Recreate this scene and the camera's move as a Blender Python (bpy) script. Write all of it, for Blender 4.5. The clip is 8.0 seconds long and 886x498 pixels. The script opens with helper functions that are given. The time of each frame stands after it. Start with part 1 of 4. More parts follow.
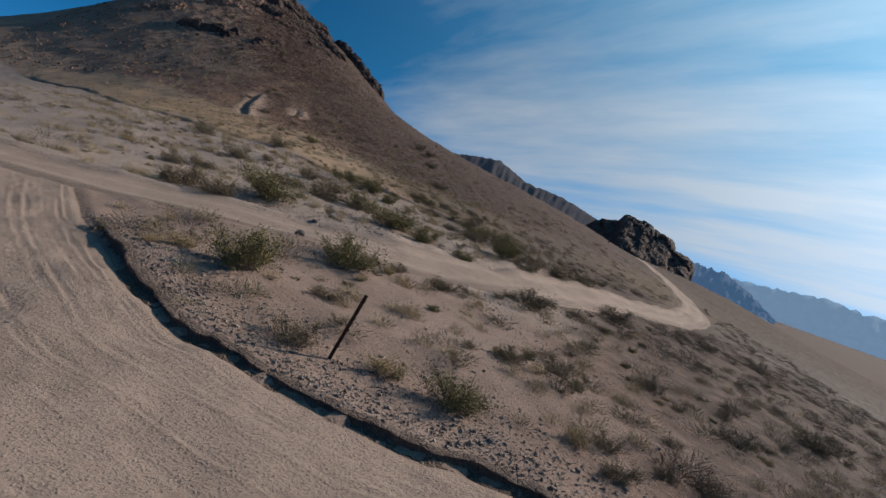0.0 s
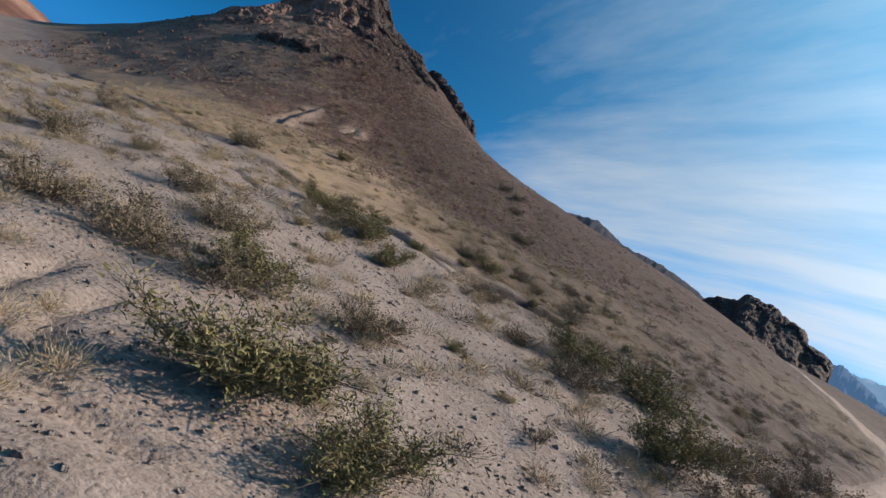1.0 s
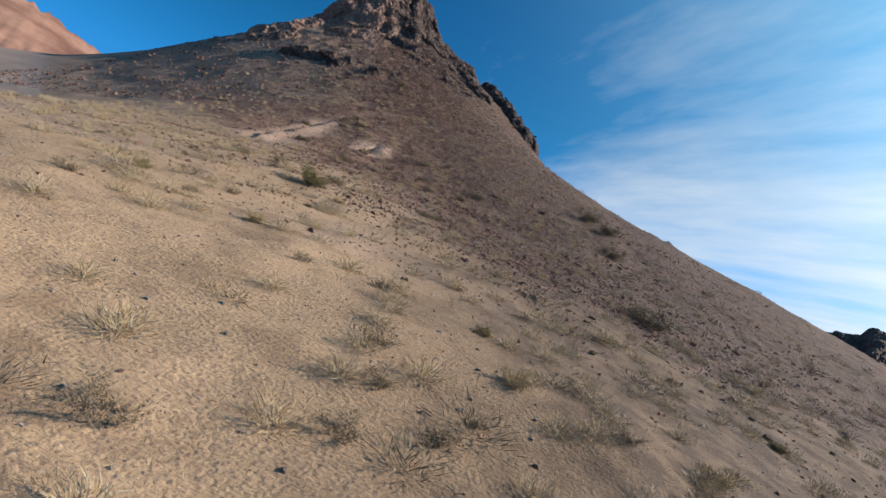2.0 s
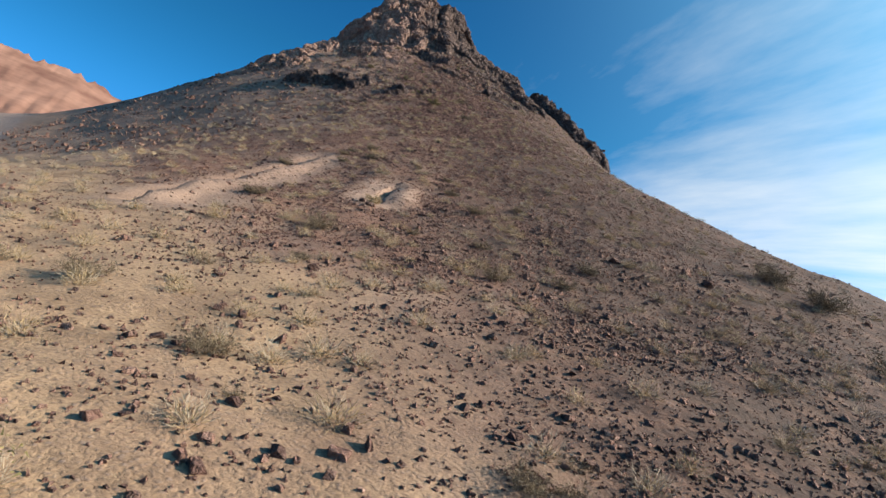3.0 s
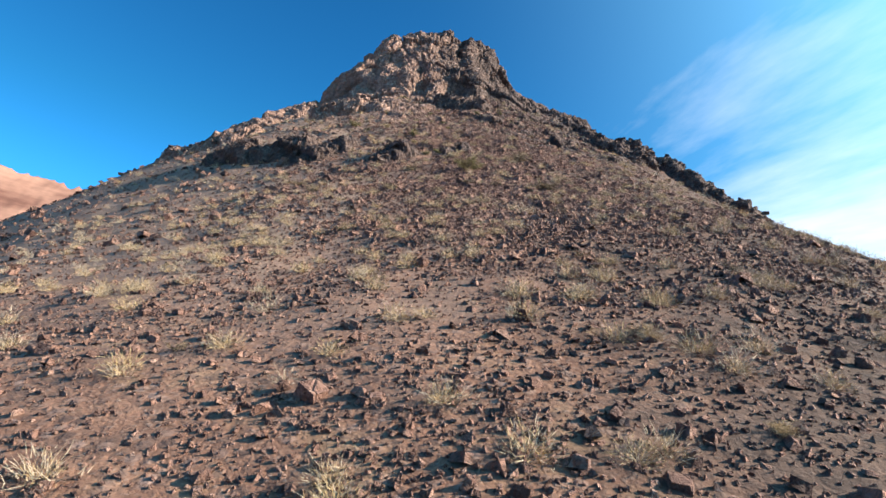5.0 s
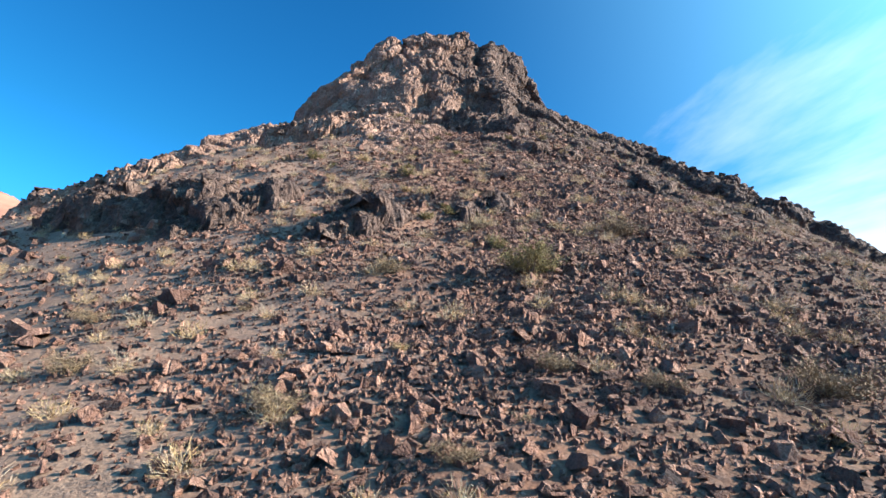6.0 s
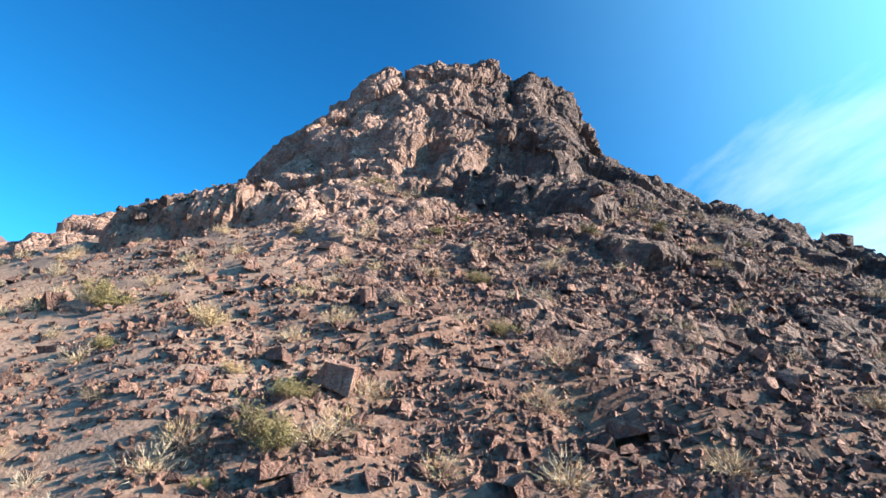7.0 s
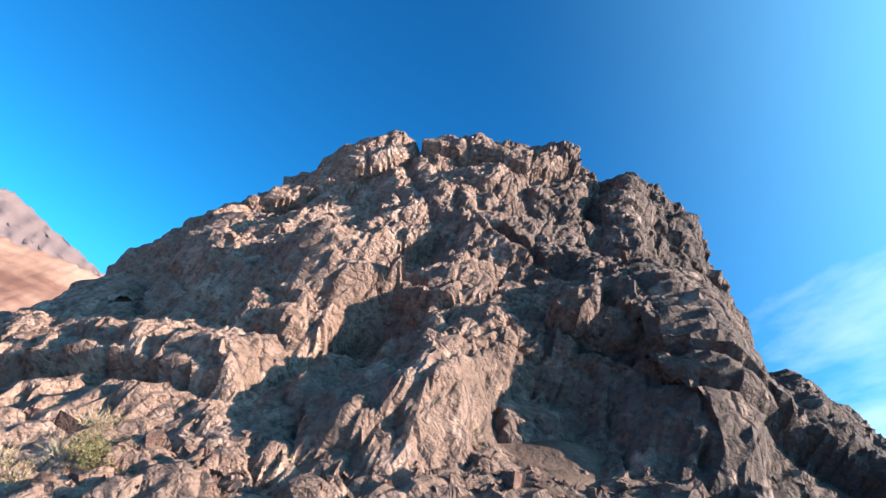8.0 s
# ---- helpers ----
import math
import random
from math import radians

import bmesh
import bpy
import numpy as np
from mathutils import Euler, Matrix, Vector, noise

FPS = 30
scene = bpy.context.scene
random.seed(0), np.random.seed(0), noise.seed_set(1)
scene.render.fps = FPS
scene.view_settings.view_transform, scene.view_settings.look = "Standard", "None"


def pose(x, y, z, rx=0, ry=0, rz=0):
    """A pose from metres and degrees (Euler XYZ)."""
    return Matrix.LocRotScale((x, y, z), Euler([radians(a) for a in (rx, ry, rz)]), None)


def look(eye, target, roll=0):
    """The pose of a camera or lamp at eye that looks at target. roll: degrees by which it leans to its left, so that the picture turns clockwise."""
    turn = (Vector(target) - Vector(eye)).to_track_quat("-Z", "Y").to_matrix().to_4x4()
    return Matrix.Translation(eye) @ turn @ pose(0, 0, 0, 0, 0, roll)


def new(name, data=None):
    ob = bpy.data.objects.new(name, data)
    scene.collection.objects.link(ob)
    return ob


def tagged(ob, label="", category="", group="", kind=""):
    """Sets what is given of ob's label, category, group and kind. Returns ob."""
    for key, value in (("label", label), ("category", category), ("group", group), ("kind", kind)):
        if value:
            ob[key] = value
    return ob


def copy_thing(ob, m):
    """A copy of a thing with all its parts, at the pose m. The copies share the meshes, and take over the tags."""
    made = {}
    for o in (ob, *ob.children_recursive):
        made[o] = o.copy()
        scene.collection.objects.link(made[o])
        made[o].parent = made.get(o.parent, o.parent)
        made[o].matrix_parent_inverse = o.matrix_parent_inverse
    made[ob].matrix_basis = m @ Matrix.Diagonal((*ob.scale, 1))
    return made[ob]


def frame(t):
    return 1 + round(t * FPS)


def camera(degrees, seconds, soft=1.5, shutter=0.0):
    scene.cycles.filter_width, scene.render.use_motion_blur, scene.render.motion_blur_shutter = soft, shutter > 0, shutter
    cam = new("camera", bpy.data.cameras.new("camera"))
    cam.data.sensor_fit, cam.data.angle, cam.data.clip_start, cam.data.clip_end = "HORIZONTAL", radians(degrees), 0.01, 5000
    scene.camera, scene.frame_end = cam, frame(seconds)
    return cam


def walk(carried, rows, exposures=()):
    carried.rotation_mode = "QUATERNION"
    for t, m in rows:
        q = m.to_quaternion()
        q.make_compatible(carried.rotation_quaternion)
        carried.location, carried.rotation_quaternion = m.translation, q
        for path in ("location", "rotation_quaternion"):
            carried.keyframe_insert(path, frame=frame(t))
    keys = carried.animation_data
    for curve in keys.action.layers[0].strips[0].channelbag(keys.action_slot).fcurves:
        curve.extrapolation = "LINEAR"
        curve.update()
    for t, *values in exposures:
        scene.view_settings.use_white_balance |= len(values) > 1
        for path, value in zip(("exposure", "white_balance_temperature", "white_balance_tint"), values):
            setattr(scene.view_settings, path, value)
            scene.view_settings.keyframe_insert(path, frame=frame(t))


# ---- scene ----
# ---- camera and walk ----
cam = camera(74.0, 8.0, soft=1.5, shutter=0.0)
PATH = [
    (0, (0.00, 0.00, 3.40), (-0.056, 9.971, 2.638), 19.43),
    (0.2, (0.17, 3.74, 3.51), (-0.777, 13.678, 2.889), 22.51),
    (0.35, (0.29, 6.55, 3.59), (-1.024, 16.445, 3.030), 23.80),
    (0.5, (0.41, 9.35, 3.67), (-1.071, 19.229, 3.139), 24.40),
    (1, (-0.24, 18.59, 4.00), (-2.007, 28.423, 3.465), 24.75),
    (1.5, (-1.72, 27.45, 4.60), (-4.040, 37.159, 4.046), 24.31),
    (1.7, (-2.47, 30.85, 4.86), (-5.054, 40.496, 4.311), 24.02),
    (2.8, (-9.70, 48.92, 6.73), (-13.339, 58.221, 6.251), 18.28),
    (3, (-11.14, 52.15, 7.13), (-14.916, 61.403, 6.735), 17.42),
    (3.5, (-14.70, 59.81, 8.16), (-18.881, 68.890, 8.022), 15.16),
    (4, (-18.30, 67.06, 9.27), (-22.740, 76.020, 9.400), 12.77),
    (4.5, (-21.92, 74.14, 10.67), (-26.540, 82.994, 11.125), 11.02),
    (5.8, (-33.36, 92.77, 16.53), (-38.137, 101.507, 17.475), 10.87),
    (6, (-35.06, 95.84, 17.57), (-39.949, 104.504, 18.618), 10.99),
    (6.5, (-39.23, 103.29, 20.39), (-44.387, 111.744, 21.814), 11.28),
    (7, (-43.39, 110.20, 23.65), (-48.788, 118.417, 25.477), 11.38),
    (7.5, (-47.35, 116.83, 27.16), (-53.059, 124.706, 29.495), 14.72),
    (8, (-50.96, 122.95, 31.07), (-57.293, 130.130, 33.954), 22.83),
]
EXPOSURES = [(0.0, -1.08, 6350, 10), (1.0, -0.68, 6250, 10), (1.7, -0.38, 6300, 10), (2.8, -0.15, 6600, 10), (3.5, 0.2, 6800, 10), (4.5, 0.48, 6750, 10), (6.0, 0.80, 6500, 10), (7.0, 0.94, 6400, 10), (8.0, 0.94, 6300, 10)]
walk(cam, [(t, look(eye, target, roll)) for t, eye, target, roll in PATH], EXPOSURES)

# ---- sky and sun ----
SUN_AZ, SUN_EL = 60.0, 33.0          # degrees: clockwise from +y, above the horizon
sun_dir = Vector((math.sin(radians(SUN_AZ)) * math.cos(radians(SUN_EL)), math.cos(radians(SUN_AZ)) * math.cos(radians(SUN_EL)), math.sin(radians(SUN_EL))))
sun_data = bpy.data.lights.new("sun", "SUN")
sun_data.energy, sun_data.angle, sun_data.color = 9.2, radians(0.53), (1.0, 0.845, 0.70)
sun = new("sun", sun_data)
sun.matrix_world = sun_dir.to_track_quat("Z", "Y").to_matrix().to_4x4()


class Nodes:
    """A small writer of node trees."""

    def __init__(self, tree):
        self.tree = tree
        tree.nodes.clear()

    def add(self, kind, props=(), **inputs):
        node = self.tree.nodes.new(kind)
        props = dict(props)
        if "operation" in props:
            node.operation = props["operation"]
        if "use_clamp" in props:
            node.use_clamp = props["use_clamp"]
        if "data_type" in props:
            node.data_type, node.blend_type = props["data_type"], props["blend_type"]
        if "feature" in props:
            node.feature = props["feature"]
        if "vector_type" in props:
            node.vector_type = props["vector_type"]
        if "attribute_name" in props:
            node.attribute_name = props["attribute_name"]
        for key, value in inputs.items():
            key = int(key[1:]) if key[0] == "i" and key[1:].isdigit() else key.replace("_", " ")
            if isinstance(value, bpy.types.NodeSocket):
                self.tree.links.new(value, node.inputs[key])
            else:
                node.inputs[key].default_value = value
        return node

    def math(self, op, a, b=0.0, clamp=False):
        return self.add("ShaderNodeMath", {"operation": op, "use_clamp": clamp}, i0=a, i1=b).outputs[0]

    def noise(self, vector, scale, detail=4.0, rough=0.55):
        return self.add("ShaderNodeTexNoise", Vector=vector, Scale=scale, Detail=detail, Roughness=rough).outputs[0]

    def ramp(self, value, low, high):
        return self.add("ShaderNodeMapRange", Value=value, From_Min=low, From_Max=high).outputs[0]

    def mix(self, factor, a, b, blend="MIX"):
        node = self.add("ShaderNodeMix", {"data_type": "RGBA", "blend_type": blend}, Factor=factor)
        for key, value in ((6, a), (7, b)):
            if isinstance(value, bpy.types.NodeSocket):
                self.tree.links.new(value, node.inputs[key])
            else:
                node.inputs[key].default_value = (*value, 1.0) if len(value) == 3 else value
        return node.outputs[2]


def build_world():
    world = bpy.data.worlds.new("sky")
    scene.world = world
    world.use_nodes = True
    n = Nodes(world.node_tree)
    sky = n.add("ShaderNodeTexSky")
    sky.sky_type, sky.sun_disc, sky.sun_elevation, sky.sun_rotation = "NISHITA", False, radians(SUN_EL), radians(SUN_AZ)
    sky.altitude, sky.air_density, sky.dust_density, sky.ozone_density = 600.0, 1.0, 0.4, 3.0
    way = n.add("ShaderNodeTexCoord").outputs["Generated"]
    xyz = n.add("ShaderNodeSeparateXYZ", Vector=way).outputs
    # thin cirrus: a flat layer high up, drawn out along one direction
    low = n.math("MAXIMUM", xyz[2], 0.03)
    flat = n.add("ShaderNodeCombineXYZ", X=n.math("DIVIDE", xyz[0], n.math("ADD", low, 0.12)), Y=n.math("DIVIDE", xyz[1], n.math("ADD", low, 0.12)), Z=0.0).outputs[0]
    turned = n.add("ShaderNodeMapping", {"vector_type": "TEXTURE"}, Vector=flat, Rotation=(0, 0, radians(-58)), Scale=(3.2, 0.85, 1.0)).outputs[0]
    wisps = n.noise(turned, 1.15, 7.0, 0.58)
    broad = n.noise(flat, 0.42, 2.0, 0.5)
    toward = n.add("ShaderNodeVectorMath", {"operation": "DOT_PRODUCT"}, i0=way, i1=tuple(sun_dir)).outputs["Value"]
    level = n.add("ShaderNodeVectorMath", {"operation": "NORMALIZE"}, i0=n.add("ShaderNodeCombineXYZ", X=xyz[0], Y=xyz[1], Z=0.0).outputs[0]).outputs[0]
    side = n.add("ShaderNodeVectorMath", {"operation": "DOT_PRODUCT"}, i0=level, i1=(0.57, 0.82, 0.0)).outputs["Value"]
    side = n.ramp(n.math("ADD", side, n.math("MULTIPLY", broad, 0.25)), 0.60, 1.08)
    bank = n.ramp(n.math("ADD", xyz[2], n.math("MULTIPLY", broad, 0.15)), 0.58, 0.22)
    cover = n.math("MULTIPLY", side, n.math("ADD", 0.27, n.math("MULTIPLY", bank, 0.30)))
    cloud = n.ramp(n.math("ADD", wisps, cover), 0.70, 1.12)
    cloud = n.math("MULTIPLY", cloud, n.ramp(xyz[2], 0.0, 0.06), clamp=True)
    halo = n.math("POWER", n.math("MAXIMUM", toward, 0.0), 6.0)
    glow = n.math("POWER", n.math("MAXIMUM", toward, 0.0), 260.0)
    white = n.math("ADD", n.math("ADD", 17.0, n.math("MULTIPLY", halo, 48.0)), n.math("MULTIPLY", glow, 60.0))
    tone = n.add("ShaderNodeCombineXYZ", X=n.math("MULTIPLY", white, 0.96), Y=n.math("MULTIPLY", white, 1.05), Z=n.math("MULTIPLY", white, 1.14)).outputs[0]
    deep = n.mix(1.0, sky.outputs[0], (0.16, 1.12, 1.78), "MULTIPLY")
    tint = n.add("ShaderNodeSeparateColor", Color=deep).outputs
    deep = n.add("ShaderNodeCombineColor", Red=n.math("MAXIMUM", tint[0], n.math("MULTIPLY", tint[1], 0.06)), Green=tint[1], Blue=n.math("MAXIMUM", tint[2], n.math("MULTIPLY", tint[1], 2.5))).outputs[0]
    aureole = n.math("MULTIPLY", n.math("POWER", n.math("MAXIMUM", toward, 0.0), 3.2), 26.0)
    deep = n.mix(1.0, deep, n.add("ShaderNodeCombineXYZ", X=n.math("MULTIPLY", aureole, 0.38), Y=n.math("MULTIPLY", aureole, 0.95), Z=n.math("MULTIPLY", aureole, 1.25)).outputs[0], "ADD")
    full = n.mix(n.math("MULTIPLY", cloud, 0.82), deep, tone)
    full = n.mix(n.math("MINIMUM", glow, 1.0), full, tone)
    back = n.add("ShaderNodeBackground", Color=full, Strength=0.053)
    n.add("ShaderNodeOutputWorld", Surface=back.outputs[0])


build_world()


# ---- materials ----
def material(name, rough=0.9):
    mat = bpy.data.materials.new(name)
    mat.use_nodes = True
    n = Nodes(mat.node_tree)
    place = n.add("ShaderNodeTexCoord").outputs["Object"]
    return mat, n, place


def finish(n, colour, rough, height=None, strength=0.4, distance=0.05, metal=0.0, extra=None):
    inputs = {"Base_Color": colour, "Roughness": rough, "Metallic": metal}
    if height is not None:
        inputs["Normal"] = n.add("ShaderNodeBump", Height=height, Strength=strength, Distance=distance).outputs[0]
    shader = n.add("ShaderNodeBsdfPrincipled", **inputs)
    shader.inputs["Specular IOR Level"].default_value = 0.25
    n.add("ShaderNodeOutputMaterial", Surface=shader.outputs[0])


def attribute(n, name):
    return n.add("ShaderNodeAttribute", {"attribute_name": name}).outputs["Fac"]


def ground_material():
    """Sand and gravel, dry grass litter, dark scree and dug earth, by the kind of soil stored on the ground, with
    painted shade.
    """
    mat, n, p = material("desert_ground")
    n1, n2, n3 = n.noise(p, 0.22, 5.0), n.noise(p, 1.9, 6.0), n.noise(p, 17.0, 5.0, 0.65)
    pebble = n.add("ShaderNodeTexVoronoi", {"feature": "F1"}, Vector=p, Scale=15.0).outputs
    chips = n.add("ShaderNodeTexVoronoi", {"feature": "F1"}, Vector=p, Scale=5.5).outputs
    sand = n.mix(n.ramp(n1, 0.35, 0.65), (0.27, 0.188, 0.145), (0.34, 0.245, 0.195))
    sand = n.mix(n.math("MULTIPLY", n.ramp(n2, 0.5, 0.75), 0.5), sand, (0.20, 0.14, 0.108))
    grey = n.mix(n.ramp(n2, 0.3, 0.7), (0.33, 0.255, 0.205), (0.41, 0.325, 0.27))
    straw = n.mix(n.ramp(n2, 0.35, 0.7), (0.46, 0.315, 0.185), (0.36, 0.245, 0.15))
    dark = n.mix(n.ramp(n1, 0.3, 0.7), (0.165, 0.086, 0.056), (0.25, 0.13, 0.083))
    dark = n.mix(n.ramp(n2, 0.45, 0.75), dark, (0.31, 0.18, 0.118))
    # brush litter and bare drifts, a step across
    patches = n.noise(p, 0.75, 4.0, 0.65)
    dark = n.mix(n.math("MULTIPLY", n.ramp(patches, 0.54, 0.66), 0.6), dark, (0.30, 0.20, 0.115))
    dark = n.mix(n.math("MULTIPLY", n.ramp(patches, 0.46, 0.36), 0.6), dark, (0.095, 0.062, 0.048))
    # the dark spots in the straw also stand for the shadows of tufts
    straw = n.mix(n.math("MULTIPLY", n.ramp(patches, 0.50, 0.38), 0.65), straw, (0.22, 0.145, 0.085))
    dug = n.mix(n.ramp(n2, 0.3, 0.7), (0.38, 0.265, 0.195), (0.31, 0.215, 0.155))
    colour = n.mix(attribute(n, "wash"), sand, grey)
    colour = n.mix(attribute(n, "straw"), colour, straw)
    colour = n.mix(attribute(n, "scree"), colour, dark)
    colour = n.mix(attribute(n, "dug"), colour, dug)
    stone = n.mix(n.ramp(pebble["Color"], 0.2, 0.9), (0.15, 0.102, 0.08), (0.43, 0.335, 0.275))
    spots = n.math("MULTIPLY", n.ramp(pebble["Distance"], 0.42, 0.25), n.ramp(n3, 0.40, 0.60), clamp=True)
    colour = n.mix(n.math("MULTIPLY", spots, 0.6), colour, stone)
    slab = n.mix(n.ramp(chips["Color"], 0.25, 0.85), (0.085, 0.056, 0.047), (0.37, 0.25, 0.195))
    lying = n.math("MULTIPLY", n.ramp(chips["Distance"], 0.48, 0.34), n.ramp(n.noise(p, 2.6, 3.0), 0.40, 0.55), clamp=True)
    colour = n.mix(n.math("MULTIPLY", n.math("MULTIPLY", lying, attribute(n, "scree")), 0.85), colour, slab)
    colour = n.mix(n.math("MULTIPLY", n.ramp(n3, 0.42, 0.66), 0.55), colour, (0.12, 0.08, 0.062))
    # burnt ground, and the shade of flank and eastern slope, as one dark colour
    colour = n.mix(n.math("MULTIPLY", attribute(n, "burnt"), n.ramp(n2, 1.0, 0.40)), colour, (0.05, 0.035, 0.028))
    height = n.math("ADD", n.math("MULTIPLY", n.ramp(pebble["Distance"], 0.5, 0.0), 0.25), n.math("MULTIPLY", n3, 1.0))
    height = n.math("ADD", height, n.math("MULTIPLY", n.ramp(chips["Distance"], 0.6, 0.0), n.math("ADD", n.math("ADD", 0.15, n.math("MULTIPLY", attribute(n, "wash"), 0.08)), n.math("MULTIPLY", attribute(n, "scree"), 0.6))))
    height = n.math("ADD", height, n2)
    finish(n, colour, 0.95, height, 0.7, 0.04)
    return mat


def road_material():
    mat, n, p = material("packed_dirt")
    n1, n2, n3 = n.noise(p, 0.5, 4.0), n.noise(p, 3.5, 6.0), n.noise(p, 26.0, 4.0, 0.7)
    grit = n.add("ShaderNodeTexVoronoi", {"feature": "F1"}, Vector=p, Scale=21.0).outputs
    bits = n.math("MULTIPLY", n.ramp(grit["Distance"], 0.40, 0.22), n.ramp(n3, 0.42, 0.58), clamp=True)
    colour = n.mix(n.ramp(n1, 0.3, 0.7), (0.30, 0.22, 0.172), (0.37, 0.275, 0.215))
    colour = n.mix(n.math("MULTIPLY", n.ramp(n2, 0.45, 0.75), 0.45), colour, (0.25, 0.185, 0.145))
    colour = n.mix(n.math("MULTIPLY", n.ramp(n3, 0.50, 0.72), 0.6), colour, (0.15, 0.115, 0.095))
    colour = n.mix(n.math("MULTIPLY", bits, 0.6), colour, n.mix(n.ramp(grit["Color"], 0.2, 0.9), (0.13, 0.10, 0.082), (0.42, 0.34, 0.28)))
    worn = n.math("MULTIPLY", attribute(n, "worn"), n.ramp(n2, 0.75, 0.35))
    colour = n.mix(n.math("MULTIPLY", worn, 0.7), colour, (0.43, 0.325, 0.255))
    loose = n.math("MULTIPLY", attribute(n, "loose"), n.ramp(n3, 0.35, 0.6))
    colour = n.mix(n.math("MULTIPLY", loose, 0.6), colour, (0.17, 0.128, 0.103))
    finish(n, colour, 0.95, n.math("ADD", n.math("ADD", n.math("MULTIPLY", n3, 0.7), n2), n.math("MULTIPLY", bits, 0.3)), 0.75, 0.04)
    return mat


def rock_material(name, dark, warm, pale, scale=1.0, east_dark=0.0):
    """Fractured volcanic rock: dark varnish, warm fresh faces and pale dusty ones, varied from piece to piece."""
    mat, n, p = material(name)
    rand = n.add("ShaderNodeObjectInfo").outputs["Random"]
    island = n.add("ShaderNodeNewGeometry").outputs["Random Per Island"]
    which = n.math("FRACT", n.math("ADD", rand, island))
    n1, n2, n3 = n.noise(p, 0.28 * scale, 5.0), n.noise(p, 1.7 * scale, 6.0, 0.62), n.noise(p, 9.0 * scale, 6.0, 0.65)
    crack = n.add("ShaderNodeTexVoronoi", {"feature": "DISTANCE_TO_EDGE"}, Vector=n.add("ShaderNodeMapping", Vector=p, Scale=(1, 1, 0.45)).outputs[0], Scale=1.6 * scale).outputs["Distance"]
    blend = n.math("ADD", n.math("MULTIPLY", n1, 0.6), n.math("MULTIPLY", which, 0.4))
    if east_dark:
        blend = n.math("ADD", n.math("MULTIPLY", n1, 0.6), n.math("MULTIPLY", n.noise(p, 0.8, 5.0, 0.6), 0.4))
        # pinkish beds west, dark rock east, with the lit and dim sides painted in
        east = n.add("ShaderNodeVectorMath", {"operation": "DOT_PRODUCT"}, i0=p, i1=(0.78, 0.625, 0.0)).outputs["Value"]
        blend = n.math("ADD", blend, n.math("MULTIPLY", n.ramp(n.math("ADD", east, n.math("MULTIPLY", n1, 8.0)), 35.0, 50.0), -east_dark))
        blend = n.math("ADD", blend, 0.45 * east_dark)
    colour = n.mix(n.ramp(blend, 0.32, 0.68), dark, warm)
    colour = n.mix(n.math("MULTIPLY", n.ramp(n.math("ADD", n2, n.math("MULTIPLY", n.ramp(blend, 0.3, 0.8), 0.12)), 0.56, 0.76), 0.75), colour, pale)
    colour = n.mix(n.math("MULTIPLY", n.ramp(n3, 0.48, 0.68), 0.75), colour, tuple(0.55 * v for v in dark))
    height = n.math("ADD", n.math("MULTIPLY", n3, 0.7), n.math("MULTIPLY", n2, 1.3))
    height = n.math("ADD", height, n.math("MULTIPLY", n.ramp(crack, 0.0, 0.10), 0.5))
    split = n.add("ShaderNodeTexVoronoi", {"feature": "DISTANCE_TO_EDGE"}, Vector=n.add("ShaderNodeVectorMath", {"operation": "ADD"}, i0=p, i1=n.add("ShaderNodeVectorMath", {"operation": "SCALE"}, i0=n.add("ShaderNodeTexNoise", Vector=p, Scale=2.2 * scale).outputs[1], Scale=0.5).outputs[0]).outputs[0], Scale=5.0 * scale).outputs["Distance"]
    height = n.math("ADD", height, n.math("MULTIPLY", n.ramp(split, 0.0, 0.16), 0.13))
    finish(n, colour, 0.88, height, 1.0, 0.22 / scale)
    return mat


def plant_material(name, a, b):
    mat, n, p = material(name)
    island = n.add("ShaderNodeNewGeometry").outputs["Random Per Island"]
    rand = n.add("ShaderNodeObjectInfo").outputs["Random"]
    colour = n.mix(n.math("FRACT", n.math("ADD", island, rand)), a, b)
    colour = n.mix(n.math("MULTIPLY", n.noise(p, 6.0), 0.5), colour, tuple(0.6 * v for v in a))
    finish(n, colour, 0.8)
    return mat


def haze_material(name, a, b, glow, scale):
    """Far hills seen through kilometres of air; the haze is painted as colour and a faint glow."""
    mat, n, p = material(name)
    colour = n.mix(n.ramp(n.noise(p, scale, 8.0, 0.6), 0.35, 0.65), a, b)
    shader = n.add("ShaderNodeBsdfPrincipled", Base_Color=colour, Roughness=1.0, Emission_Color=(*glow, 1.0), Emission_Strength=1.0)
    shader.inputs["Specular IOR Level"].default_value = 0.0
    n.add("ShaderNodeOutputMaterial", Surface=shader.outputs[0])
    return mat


GROUND, DIRT = ground_material(), road_material()
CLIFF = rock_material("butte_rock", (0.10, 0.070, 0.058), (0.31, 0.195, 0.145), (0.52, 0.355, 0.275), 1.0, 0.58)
SCREE = rock_material("scree_rock", (0.125, 0.073, 0.058), (0.30, 0.172, 0.128), (0.46, 0.31, 0.235), 2.5)
OUTCROP = rock_material("outcrop_rock", (0.07, 0.051, 0.045), (0.15, 0.102, 0.083), (0.29, 0.21, 0.17), 1.6, 0.01)
PALE = rock_material("gravel_rock", (0.27, 0.205, 0.17), (0.42, 0.345, 0.29), (0.52, 0.45, 0.39), 3.0)
GREEN = plant_material("creosote_leaf", (0.165, 0.142, 0.056), (0.30, 0.25, 0.105))
STEM = plant_material("grey_stem", (0.13, 0.095, 0.07), (0.22, 0.165, 0.12))
BROWN = plant_material("dry_leaf", (0.19, 0.145, 0.085), (0.31, 0.24, 0.15))
